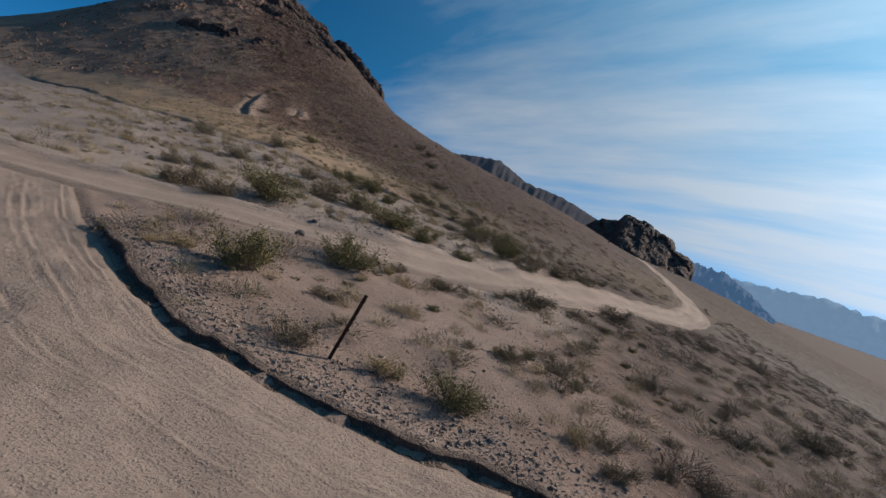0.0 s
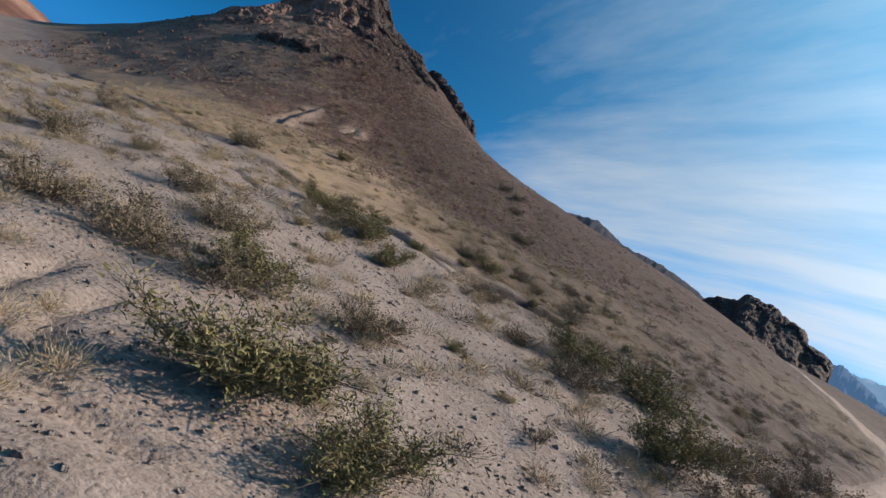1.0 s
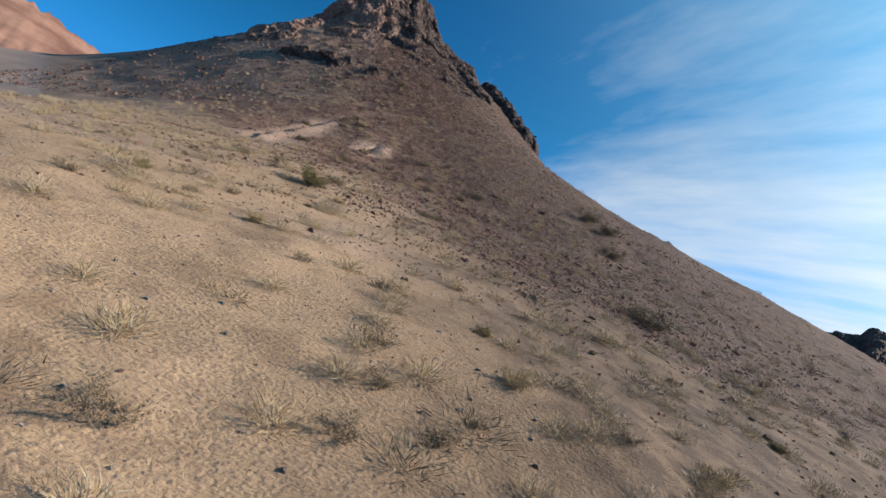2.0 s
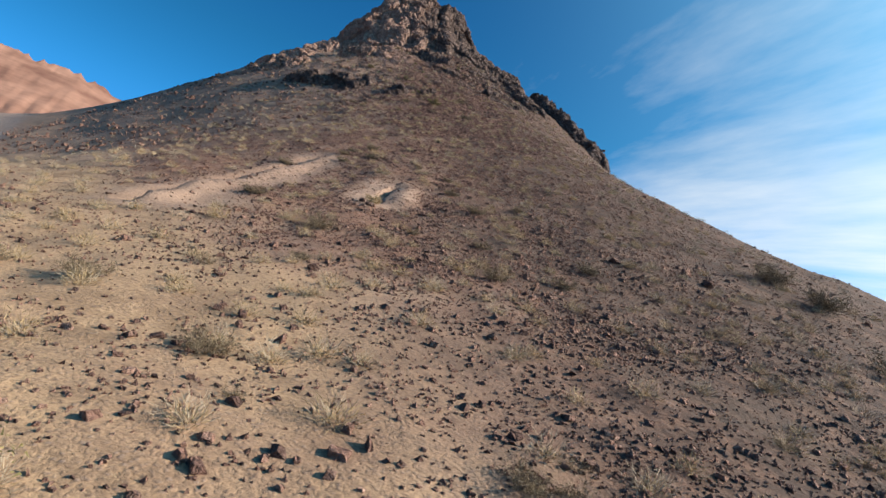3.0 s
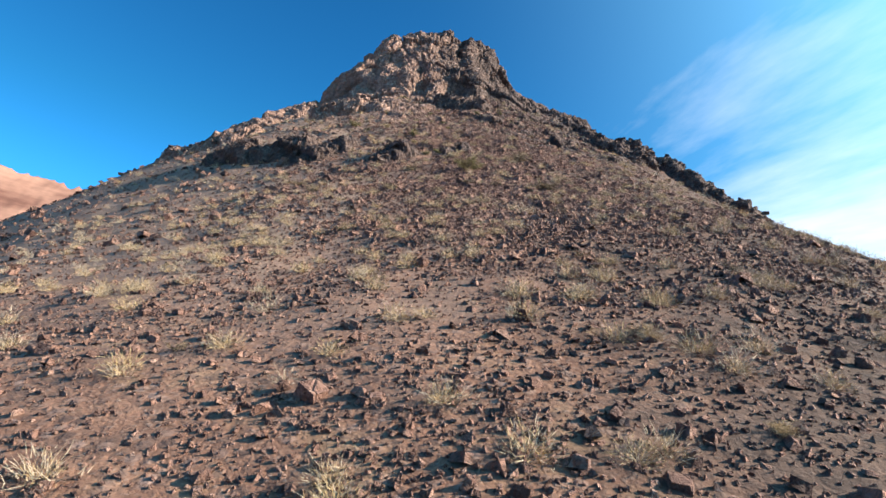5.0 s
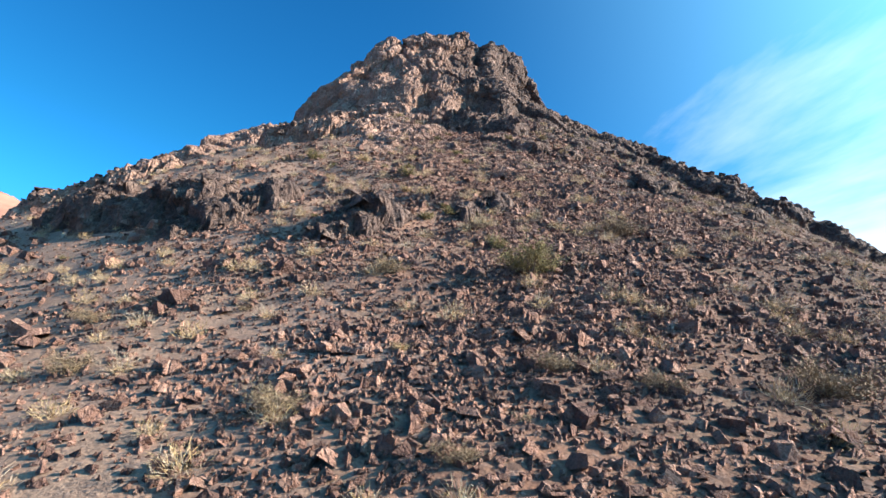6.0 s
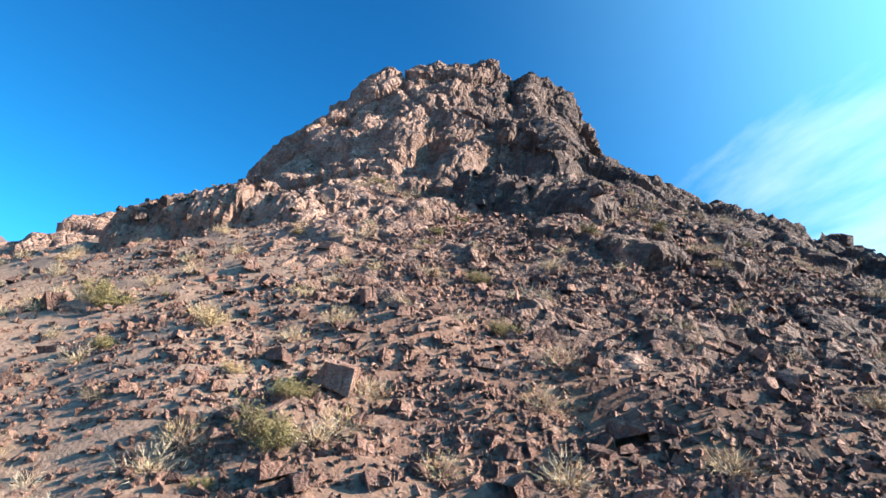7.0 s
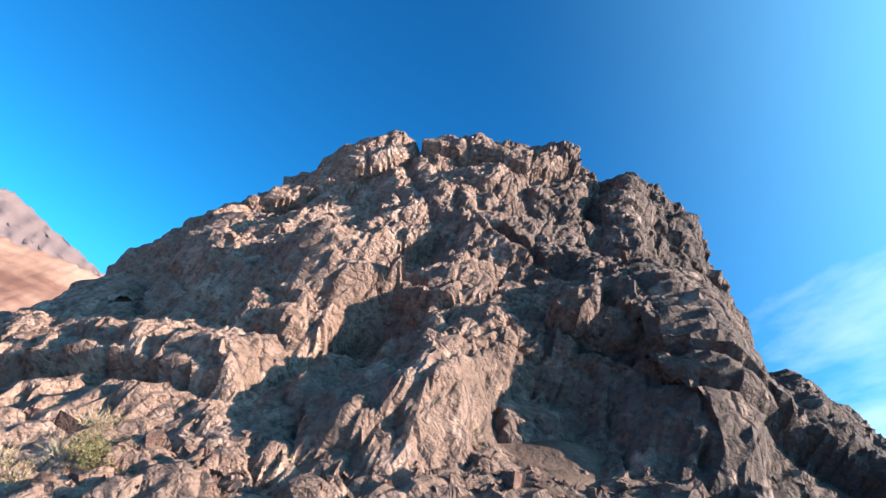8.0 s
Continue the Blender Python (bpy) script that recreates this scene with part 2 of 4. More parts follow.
STRAW = plant_material("straw", (0.42, 0.30, 0.14), (0.54, 0.415, 0.235))
OLD_STRAW = plant_material("bleached_straw", (0.33, 0.25, 0.15), (0.45, 0.36, 0.24))
GREY_BRUSH = plant_material("grey_brush_twig", (0.36, 0.29, 0.20), (0.54, 0.455, 0.33))
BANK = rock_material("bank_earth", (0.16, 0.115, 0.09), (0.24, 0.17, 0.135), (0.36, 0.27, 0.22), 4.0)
CRAG = rock_material("crag_rock", (0.085, 0.062, 0.055), (0.15, 0.105, 0.085), (0.2, 0.15, 0.12), 0.4)


def steel_material():
    mat, n, p = material("weathered_steel")
    finish(n, n.mix(n.ramp(n.noise(p, 14.0, 5.0), 0.4, 0.65), (0.045, 0.035, 0.03), (0.12, 0.06, 0.035)), 0.7, n.noise(p, 60.0), 0.2, 0.004, 0.4)
    return mat


STEEL = steel_material()


# ---- the lie of the land ----
def smooth(a, b, v):
    v = np.clip((np.asarray(v, float) - a) / (b - a), 0, 1)
    return v * v * (3 - 2 * v)


LATTICE = np.random.RandomState(7)
PERM = np.concatenate([LATTICE.permutation(256)] * 3)
GRADS = LATTICE.normal(size=(256, 3))
GRADS /= np.linalg.norm(GRADS, axis=1)[:, None]


def perlin(x, y, z):
    """Gradient noise, about -1 to 1, on arrays."""
    x, y, z = np.broadcast_arrays(np.asarray(x, float), np.asarray(y, float), np.asarray(z, float))
    ix, iy, iz = (np.floor(v).astype(int) for v in (x, y, z))
    fx, fy, fz = x - ix, y - iy, z - iz
    u, v, w = (f * f * f * (f * (f * 6 - 15) + 10) for f in (fx, fy, fz))
    total = np.zeros(x.shape)
    for dx in (0, 1):
        for dy in (0, 1):
            for dz in (0, 1):
                g = GRADS[PERM[PERM[PERM[(ix + dx) & 255] + ((iy + dy) & 255)] + ((iz + dz) & 255)]]
                dot = g[..., 0] * (fx - dx) + g[..., 1] * (fy - dy) + g[..., 2] * (fz - dz)
                total += dot * np.where(dx, u, 1 - u) * np.where(dy, v, 1 - v) * np.where(dz, w, 1 - w)
    return total * 1.5


def fbm(x, y, z, octaves=4, ridged=False):
    total, amp = 0, 1.0
    for k in range(octaves):
        v = perlin(x + 17.3 * k, y - 9.1 * k, z + 4.7 * k)
        total = total + amp * (0.45 - np.abs(v) if ridged else v)
        x, y, z, amp = x * 2.03, y * 2.03, z * 2.03, amp * 0.5
    return total


def cells(x, y, z, seed=0):
    """Broken blocks: for each place a value of its own block, and how far it lies from the block's joint."""
    ix, iy, iz = (np.floor(v).astype(int) for v in (x, y, z))
    first, second, value = np.full(x.shape, 9.0), np.full(x.shape, 9.0), np.zeros(x.shape)
    for dx in (-1, 0, 1):
        for dy in (-1, 0, 1):
            for dz in (-1, 0, 1):
                h = PERM[PERM[PERM[(ix + dx + seed) & 255] + ((iy + dy) & 255)] + ((iz + dz) & 255)]
                cx, cy, cz = ix + dx + h / 256, iy + dy + PERM[h + 57] / 256, iz + dz + PERM[h + 131] / 256
                d = (x - cx) ** 2 + (y - cy) ** 2 + (z - cz) ** 2
                near = d < first
                second = np.where(near, first, np.minimum(second, d))
                tilt = GRADS[PERM[h + 200]]
                value = np.where(near, PERM[h + 29] / 128 - 1 + 0.6 * (tilt[..., 0] * (x - cx) + tilt[..., 1] * (y - cy) + tilt[..., 2] * (z - cz)), value)
                first = np.where(near, d, first)
    return value, np.sqrt(second) - np.sqrt(first)


# broad swells of the ground: place and height, all of one width
MOUNDS = [(-12, 0, 2.10), (10, 0, 2.05), (-23, 22, -0.49), (-1, 22, 1.18), (21, 22, 0.08), (-34, 44, 0.40), (-12, 44, 4.25), (10, 44, 1.11), (32, 44, 0.47), (-67, 66, -1.39), (-45, 66, -0.59), (-23, 66, 1.41), (-1, 66, -0.29), (21, 66, 0.80), (-78, 88, -4.07), (-56, 88, -2.53), (-34, 88, 5.79), (-12, 88, -0.39), (10, 88, 6.98), (-89, 110, -2.91), (-67, 110, 6.80), (-45, 110, -0.78), (-23, 110, 5.27), (-1, 110, 0.57), (-78, 132, 5.59), (-56, 132, -0.34), (-34, 132, 4.91), (-12, 132, -0.72), (-45, 154, 10.39)]
SWELL = 774.4
# farther ground that the first seconds look across
FAR_MOUNDS = [(46, 122, 26, 7.64), (60, 190, 40, 2.02), (30, 98, 18, -0.59)]


def land(x, y):
    """The smooth height of the ground."""
    x, y = np.asarray(x, float), np.asarray(y, float)
    d = np.hypot(x + 63, y - 144)
    z = -4.791 + 20.934 * np.exp(-d / 34.0) + 10.746 * np.exp(-((d / 70.0) ** 2))
    for mx, my, mz in MOUNDS:
        z = z + mz * np.exp(-((x - mx) ** 2 + (y - my) ** 2) / SWELL)
    for mx, my, r, mz in FAR_MOUNDS:
        z = z + mz * np.exp(-((x - mx) ** 2 + (y - my) ** 2) / (2 * r * r))
    return z - 5.0 * smooth(150, 600, np.hypot(x, y - 60))


def along(x, y, line):
    """Distance from a line of points, the signed side (left is plus) and how far along it, on arrays."""
    x, y = np.asarray(x, float), np.asarray(y, float)
    best, side, run, gone = np.full(x.shape, 1e9), np.zeros(x.shape), np.zeros(x.shape), 0.0
    for (ax, ay), (bx, by) in zip(line, line[1:]):
        ex, ey = bx - ax, by - ay
        length = math.hypot(ex, ey)
        t = np.clip(((x - ax) * ex + (y - ay) * ey) / length**2, 0, 1)
        d = np.hypot(x - ax - t * ex, y - ay - t * ey)
        near = d < best
        best = np.where(near, d, best)
        side = np.where(near, np.sign(ex * (y - ay) - ey * (x - ax)), side)
        run = np.where(near, gone + t * length, run)
        gone += length
    return best, side, run


ROAD_LINE = [(-30, 15.5), (-20, 15.2), (-12.5, 15.8), (-6.6, 17.3), (-3.4, 18.3), (-1.2, 19.6), (1.0, 21.4), (3.9, 25.0), (10.6, 36.0), (20, 50.5), (25.6, 59.7), (29, 67), (31, 78), (31.5, 92), (32.5, 112), (34, 135)]
BERM_LINE = [(-7.4, 12.4), (-5.2, 9.8), (-3.9, 8.6), (-3.0, 8.0), (-1.9, 7.6), (-0.6, 7.15), (0.6, 7.05), (1.6, 7.1), (4.0, 6.2)]
CUT_LINE = [(-60, 78), (-45, 67), (-30, 50), (-20, 42.5), (-12, 39), (-7.3, 37.5), (-5.4, 36.8), (-4.1, 36.3), (-1.8, 37.1), (1.3, 37.9), (4.5, 40.5), (9, 45)]
RILLS = [[(-4.3, 24.2), (-4.3, 23.4), (-3.8, 22.7), (-3.2, 22.4), (-2.3, 22.3)], [(-5.4, 24.6), (-4.9, 23.2), (-4.8, 22.2)], [(-10.6, 35.6), (-9.3, 34.7), (-7.8, 34.1), (-6.2, 33.4)], [(-4.1, 36.2), (-3.3, 35.8), (-2.5, 35.2)]]
TRENCH_LINE = [(-22.6, 72.2), (-22.95, 72.9), (-23.35, 74.0), (-23.75, 75.5)]
SPOIL_LINE = [(-25.6, 64.8), (-27.7, 69.3), (-28.7, 72.6), (-29.4, 75.6), (-30.0, 78.2)]


def soils(x, y):
    """How much of each kind of soil, and of painted shade, lies at a place."""
    z = land(x, y)
    n1, n2 = fbm(x / 9, y / 9, 0.0, 4), fbm(x / 2.6, y / 2.6, 5.0, 3)
    scree = smooth(4.3, 5.5, z + 0.6 * n1 + 0.4 * n2 - 0.7 * smooth(-12, -18, x) + 1.2 * smooth(-14, -7, x) * smooth(52, 58, y)) * smooth(-75, -58, x + 0.55 * (y - 80))
    scree = scree * (1 - 0.45 * smooth(0.05, 0.6, n2))
    # flank by the road: dark soil, with the shade of its scrub painted in
    flank = smooth(1.5, 7.5, x + 1.2 * n2 - 0.06 * (y - 10)) * smooth(64, 48, y + n1)
    scree = np.maximum(scree, 0.9 * flank)
    scree = np.maximum(scree, smooth(70, 130, np.hypot(x, y)) * smooth(4, 16, x))
    # tan, grassy ground on the western side of the upper slope
    scree = scree * (1 - 0.75 * smooth(84, 92, y) * smooth(0.5, -5.0, x + 26 + 0.62 * (y - 82) + 3.0 * n1))
    d_cut, side, _ = along(x, y, CUT_LINE)
    wash = smooth(0.6, -0.6, np.where(side > 0, d_cut, -d_cut) + 1.4 * n2) * smooth(16, 19, y)
    straw = smooth(-0.3, 0.8, np.where(side > 0, d_cut, -d_cut) + 1.5 * n2) * (1 - scree) * (0.45 + 0.55 * smooth(90, 70, y)) * smooth(-0.5, 0.35, n1 + 0.45)
    d_dug, _, run = along(x, y, SPOIL_LINE)
    d_tr, s_tr, _ = along(x, y, TRENCH_LINE)
    dug = np.maximum(0.9 * smooth(2.2, 0.8, d_dug + 1.1 * n2), smooth(1.7, 0.7, d_tr + 0.6 * n2))
    d_road, s_road, _ = along(x, y, ROAD_LINE)
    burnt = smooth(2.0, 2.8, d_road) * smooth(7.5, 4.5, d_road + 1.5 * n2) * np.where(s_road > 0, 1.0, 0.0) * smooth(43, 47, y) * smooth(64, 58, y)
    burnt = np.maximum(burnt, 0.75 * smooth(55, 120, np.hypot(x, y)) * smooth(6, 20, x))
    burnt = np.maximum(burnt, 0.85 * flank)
    # eastern side of the hill: dark stones and backlit shade, both put into the colour
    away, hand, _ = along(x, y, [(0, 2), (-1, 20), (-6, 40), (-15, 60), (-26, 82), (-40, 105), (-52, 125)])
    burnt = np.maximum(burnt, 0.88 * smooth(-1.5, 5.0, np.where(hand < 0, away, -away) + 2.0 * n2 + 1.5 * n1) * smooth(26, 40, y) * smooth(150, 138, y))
    return scree, wash, straw, dug, burnt


def relief(x, y):
    """Ground height with its hollows, banks and stones."""
    x, y = np.asarray(x, float), np.asarray(y, float)
    z = land(x, y)
    near = smooth(260, 120, np.hypot(x + 20, y - 70))
    z = z + near * (0.22 * fbm(x / 6, y / 6, 1.0, 3) + 0.05 * fbm(x / 1.3, y / 1.3, 2.0, 3))
    # upper slope: broken rock
    upper = smooth(15.5, 21.5, land(x, y)) * near
    z = z + upper * (0.30 * fbm(x / 4.2, y / 4.2, 3.0, 3, True) - 0.03)
    z = z + upper * smooth(-0.25, 0.35, fbm(x / 7, y / 7, 6.0, 2)) * 0.12 * cells(x / 1.25, y / 1.25, z / 1.25)[0]
    z = z + upper * 0.07 * cells(x / 0.5, y / 0.5, z / 0.5, 5)[0]
    # bare bedrock takes over below the butte
    z = z - 0.6 * np.exp(-((x + 48.6) ** 2 + (y - 138.2) ** 2) / 12.0)
    z = z - 0.45 * smooth(117, 123, y) * smooth(-72, -66, x) * smooth(-34, -41, x)
    d, side, run = along(x, y, ROAD_LINE)
    z = z - 0.09 * smooth(2.15, 1.7, d) + 0.10 * np.exp(-(((d - 2.35) / 0.4) ** 2)) * (0.6 + 0.8 * perlin(x / 1.1, y / 1.1, 8.0))
    d, side, run = along(x, y, BERM_LINE)
    sd = np.where(side > 0, d, -d)
    edge = 0.22 * perlin(run / 0.9, 0.0, 3.0) + 0.10 * perlin(run / 0.3, 4.0, 3.0)
    held = smooth(15.5, 13.0, run)
    z = z + held * (0.10 * smooth(-0.05, 0.07, sd + edge) - 0.06) * smooth(7, 4.5, d) + held * 0.03 * np.exp(-(((sd - 0.35) / 0.35) ** 2))
    d, side, run = along(x, y, CUT_LINE)
    sd = np.where(side > 0, d, -d) + 0.3 * perlin(run / 2.5, 1.0, 0.0)
    z = z + smooth(7, 2, d) * (0.10 * smooth(-0.06, 0.1, sd) - 0.06) - 0.42 * np.exp(-((sd / 0.17) ** 2)) * smooth(-0.35, 0.1, perlin(run / 5.0, 3.0, 2.0) + 0.15)
    for rill in RILLS:
        d = along(x, y, rill)[0] + 0.08 * perlin(x / 0.6, y / 0.6, 3.0)
        z = z - 0.13 * smooth(0.20, 0.04, d)
    d, side, run = along(x, y, TRENCH_LINE)
    sd = np.where(side > 0, d, -d)
    z = z - 0.36 * smooth(0.20, 0.08, d + 0.05 * perlin(x / 0.4, y / 0.4, 2.0)) + 0.17 * np.exp(-(((sd + 0.80) / 0.42) ** 2)) * smooth(-0.2, 1.0, run) * smooth(0.3, 0.0, np.maximum(d - 2.2, 0))
    z = z + 0.08 * np.exp(-(((sd - 1.2) / 0.7) ** 2)) * smooth(2.6, 1.6, d)
    d, side, run = along(x, y, SPOIL_LINE)
    sd = np.where(side > 0, d, -d)
    z = z + smooth(3.2, 2.0, d) * (0.25 * np.exp(-(((sd + 0.3) / 0.4) ** 2)) - 0.25 * np.exp(-(((sd - 0.5) / 0.35) ** 2)))
    return z


def grid_mesh(name, pts, mat, attributes=None, shade_smooth=True):
    """A mesh over a grid of points (rows, columns, 3)."""
    rows, cols = pts.shape[:2]
    index = np.arange(rows * cols).reshape(rows, cols)
    quads = np.stack([index[:-1, :-1], index[:-1, 1:], index[1:, 1:], index[1:, :-1]], -1).reshape(-1, 4)
    mesh = bpy.data.meshes.new(name)
    mesh.vertices.add(rows * cols)
    mesh.vertices.foreach_set("co", pts.reshape(-1).astype(np.float32))
    mesh.loops.add(quads.size)
    mesh.loops.foreach_set("vertex_index", quads.reshape(-1).astype(np.int32))
    mesh.polygons.add(len(quads))
    mesh.polygons.foreach_set("loop_start", np.arange(0, quads.size, 4, dtype=np.int32))
    mesh.update(calc_edges=True)
    mesh.polygons.foreach_set("use_smooth", np.full(len(quads), shade_smooth))
    for key, values in (attributes or {}).items():
        mesh.attributes.new(key, "FLOAT", "POINT").data.foreach_set("value", values.reshape(-1).astype(np.float32))
    mesh.materials.append(mat)
    return mesh


def axis(pieces, reach):
    """Grid lines: fine steps within the given stretches, growing outwards to the horizon."""
    line = []
    for a, b, step in pieces:
        line += list(np.linspace(a, b, max(2, round((b - a) / step)), endpoint=False))
    line.append(pieces[-1][1])
    step, low, high = pieces[0][2], line[0], line[-1]
    before, after, grow = [], [], step
    while low > -reach:
        grow *= 1.13
        low -= grow
        before.append(low)
    grow = pieces[-1][2]
    while high < reach:
        grow *= 1.13
        high += grow
        after.append(high)
    return np.array(before[::-1] + line + after)


def build_ground():
    xs = axis([(-78, -64, 0.5), (-64, -34, 0.32), (-34, -25.5, 0.28), (-25.5, -20.5, 0.11), (-20.5, -12, 0.28), (-12, 6, 0.135), (6, 24, 0.45)], 4300)
    ys = axis([(2, 26, 0.16), (26, 33, 0.2), (33, 39.5, 0.11), (39.5, 60, 0.32), (60, 70, 0.28), (70, 77, 0.11), (77, 98, 0.32), (98, 130, 0.32), (130, 134, 0.4), (134, 152, 1.0)], 4300)
    x, y = np.meshgrid(xs, ys)
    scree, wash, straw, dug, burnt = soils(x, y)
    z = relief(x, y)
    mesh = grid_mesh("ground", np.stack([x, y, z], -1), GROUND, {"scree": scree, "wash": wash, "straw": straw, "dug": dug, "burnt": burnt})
    tagged(new("ground", mesh), "sandy stony desert hillside with gravel wash and dark scree", "ground", kind="structure")
    return xs, ys, z


GRID_X, GRID_Y, GRID_Z = build_ground()


def lie(x, y):
    """Height of the ground sheet itself, between the points of its grid."""
    i, j = np.clip(np.searchsorted(GRID_X, x) - 1, 0, len(GRID_X) - 2), np.clip(np.searchsorted(GRID_Y, y) - 1, 0, len(GRID_Y) - 2)
    u, v = (x - GRID_X[i]) / (GRID_X[i + 1] - GRID_X[i]), (y - GRID_Y[j]) / (GRID_Y[j + 1] - GRID_Y[j])
    return (GRID_Z[j, i] * (1 - u) + GRID_Z[j, i + 1] * u) * (1 - v) + (GRID_Z[j + 1, i] * (1 - u) + GRID_Z[j + 1, i + 1] * u) * v


def resample(line, step):
    pts = [Vector((*p, 0)) for p in line]
    dense = []
    for i in range(len(pts) - 1):
        p0, p1, p2, p3 = pts[max(i - 1, 0)], pts[i], pts[i + 1], pts[min(i + 2, len(pts) - 1)]
        steps = max(1, round((p2 - p1).length / step))
        for k in range(steps):
            t = k / steps
            dense.append(0.5 * ((2 * p1) + (p2 - p0) * t + (2 * p0 - 5 * p1 + 4 * p2 - p3) * t * t + (3 * p1 - p0 - 3 * p2 + p3) * t**3))
    return np.array([p[:2] for p in dense])


def build_road():
    """The graded dirt road, a ribbon with two shallow wheel tracks and loose shoulders."""
    line = resample(ROAD_LINE, 0.3)
    way = np.gradient(line, axis=0)
    way /= np.linalg.norm(way, axis=1)[:, None]
    across = np.linspace(-1.95, 1.95, 27)
    x = line[:, :1] - way[:, 1:] * across
    y = line[:, 1:] + way[:, :1] * across
    ruts = -0.05 * (np.exp(-(((across - 0.8) / 0.28) ** 2)) + np.exp(-(((across + 0.75) / 0.28) ** 2)))
    z = land(x, y) + 0.22 * fbm(x / 6, y / 6, 1.0, 3) + 0.035 + ruts - 0.12 * smooth(1.6, 1.95, np.abs(across)) + 0.02 * fbm(x / 0.8, y / 0.8, 6.0, 3)
    z = z + 0.05 * np.exp(-(((np.abs(across) - 1.55) / 0.13) ** 2)) * (0.6 + 0.9 * perlin(x / 0.5, y / 0.5, 4.0))
    worn = np.broadcast_to(np.exp(-(((np.abs(across) - 0.78) / 0.32) ** 2)), x.shape)
    loose = np.broadcast_to(smooth(1.25, 1.5, np.abs(across)), x.shape)
    mesh = grid_mesh("road", np.stack([x, y, z], -1), DIRT, {"worn": worn, "loose": loose})
    tagged(new("road", mesh), "pale graded dirt road with faint wheel tracks", "road", kind="structure")


def build_track():
    """The dirt apron below the bank, with fresh tyre tracks that follow the bank."""
    line = resample(BERM_LINE, 0.12)
    line = np.concatenate([line[:1] + np.linspace(-4, -0.15, 30)[:, None] * (line[1] - line[0]) / np.linalg.norm(line[1] - line[0]), line])
    way = np.gradient(line, axis=0)
    for _ in range(12):
        way[1:-1] = (way[:-2] + way[1:-1] + way[2:]) / 3
    way /= np.linalg.norm(way, axis=1)[:, None]
    across = np.linspace(0.12, 4.3, 110)
    x = line[:, :1] + way[:, 1:] * across
    y = line[:, 1:] - way[:, :1] * across
    run = np.arange(len(line))[:, None] * 0.12
    wobble = 0.10 * perlin(run / 3.1, 0.0, 0.0)
    groove = np.zeros(x.shape)
    for at, wide, deep in ((0.42, 0.04, 0.016), (0.60, 0.035, 0.012), (0.78, 0.035, 0.012), (1.15, 0.045, 0.020), (1.36, 0.04, 0.014), (1.85, 0.04, 0.018), (2.05, 0.035, 0.012), (2.35, 0.04, 0.012), (2.8, 0.045, 0.015), (3.4, 0.045, 0.012)):
        shift = at + wobble + 0.16 * perlin(run / 3.7, 7.0 * at, 1.0) + 0.03 * perlin(run / 0.8, 3.0 * at, 2.0)
        gate = smooth(-0.15, 0.2, perlin(run / 2.0, 11.0 * at, 4.0) + 0.08)
        groove -= gate * deep * np.exp(-(((across - shift) / wide) ** 2))
        groove += gate * 0.7 * deep * np.exp(-(((across - shift - 1.7 * wide) / wide) ** 2))
    z = relief(x, y) + 0.028 + groove * np.clip(0.6 + 1.1 * perlin(x / 0.7, y / 0.7, 1.0), 0, 1.4) + 0.012 * fbm(x / 0.3, y / 0.3, 2.0, 4)
    z = z - 0.10 * smooth(3.9, 4.3, across) - 0.02 * smooth(0.3, 0.12, across)
    mesh = grid_mesh("dirt_track", np.stack([x, y, z], -1), DIRT, {"worn": np.clip(-groove / 0.012, 0, 1) * 0.4, "loose": np.clip(groove / 0.008, 0, 1)})
    tagged(new("dirt_track", mesh), "churned dirt track with fresh tyre marks below a low bank", "track", kind="structure")


def build_bank():
    """The low cut bank above the track: a crumbling dark earth face under a lip of gravel."""
    line = resample(BERM_LINE, 0.05)
    way = np.gradient(line, axis=0)
    for _ in range(20):
        way[1:-1] = (way[:-2] + way[1:-1] + way[2:]) / 3
    way /= np.linalg.norm(way, axis=1)[:, None]
    run = np.arange(len(line))[:, None] * 0.05
    wander = 0.10 * perlin(run / 0.9, 0.0, 3.0) + 0.05 * perlin(run / 0.25, 4.0, 3.0) + 0.02 * perlin(run / 0.09, 2.0, 1.0)
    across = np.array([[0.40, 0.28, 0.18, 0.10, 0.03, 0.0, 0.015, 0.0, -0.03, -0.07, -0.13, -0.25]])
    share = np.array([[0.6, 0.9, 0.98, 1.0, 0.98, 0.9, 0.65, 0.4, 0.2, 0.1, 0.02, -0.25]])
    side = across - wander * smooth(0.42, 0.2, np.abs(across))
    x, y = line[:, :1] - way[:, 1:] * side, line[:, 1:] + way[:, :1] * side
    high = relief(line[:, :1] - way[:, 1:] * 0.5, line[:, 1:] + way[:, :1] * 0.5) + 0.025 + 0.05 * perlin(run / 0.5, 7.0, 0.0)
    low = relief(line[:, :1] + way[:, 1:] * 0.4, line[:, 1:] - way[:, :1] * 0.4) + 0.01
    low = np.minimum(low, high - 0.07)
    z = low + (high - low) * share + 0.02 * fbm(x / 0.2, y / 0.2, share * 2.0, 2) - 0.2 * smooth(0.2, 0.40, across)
    fade = smooth(0.0, 1.2, run) * smooth(run[-1], run[-1] - 1.2, run)
    z = z - 0.35 * (1 - fade)
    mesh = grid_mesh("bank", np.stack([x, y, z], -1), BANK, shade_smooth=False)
    tagged(new("bank", mesh), "low crumbling earth bank along the dirt track", "bank", kind="structure")


build_road()
build_track()
build_bank()


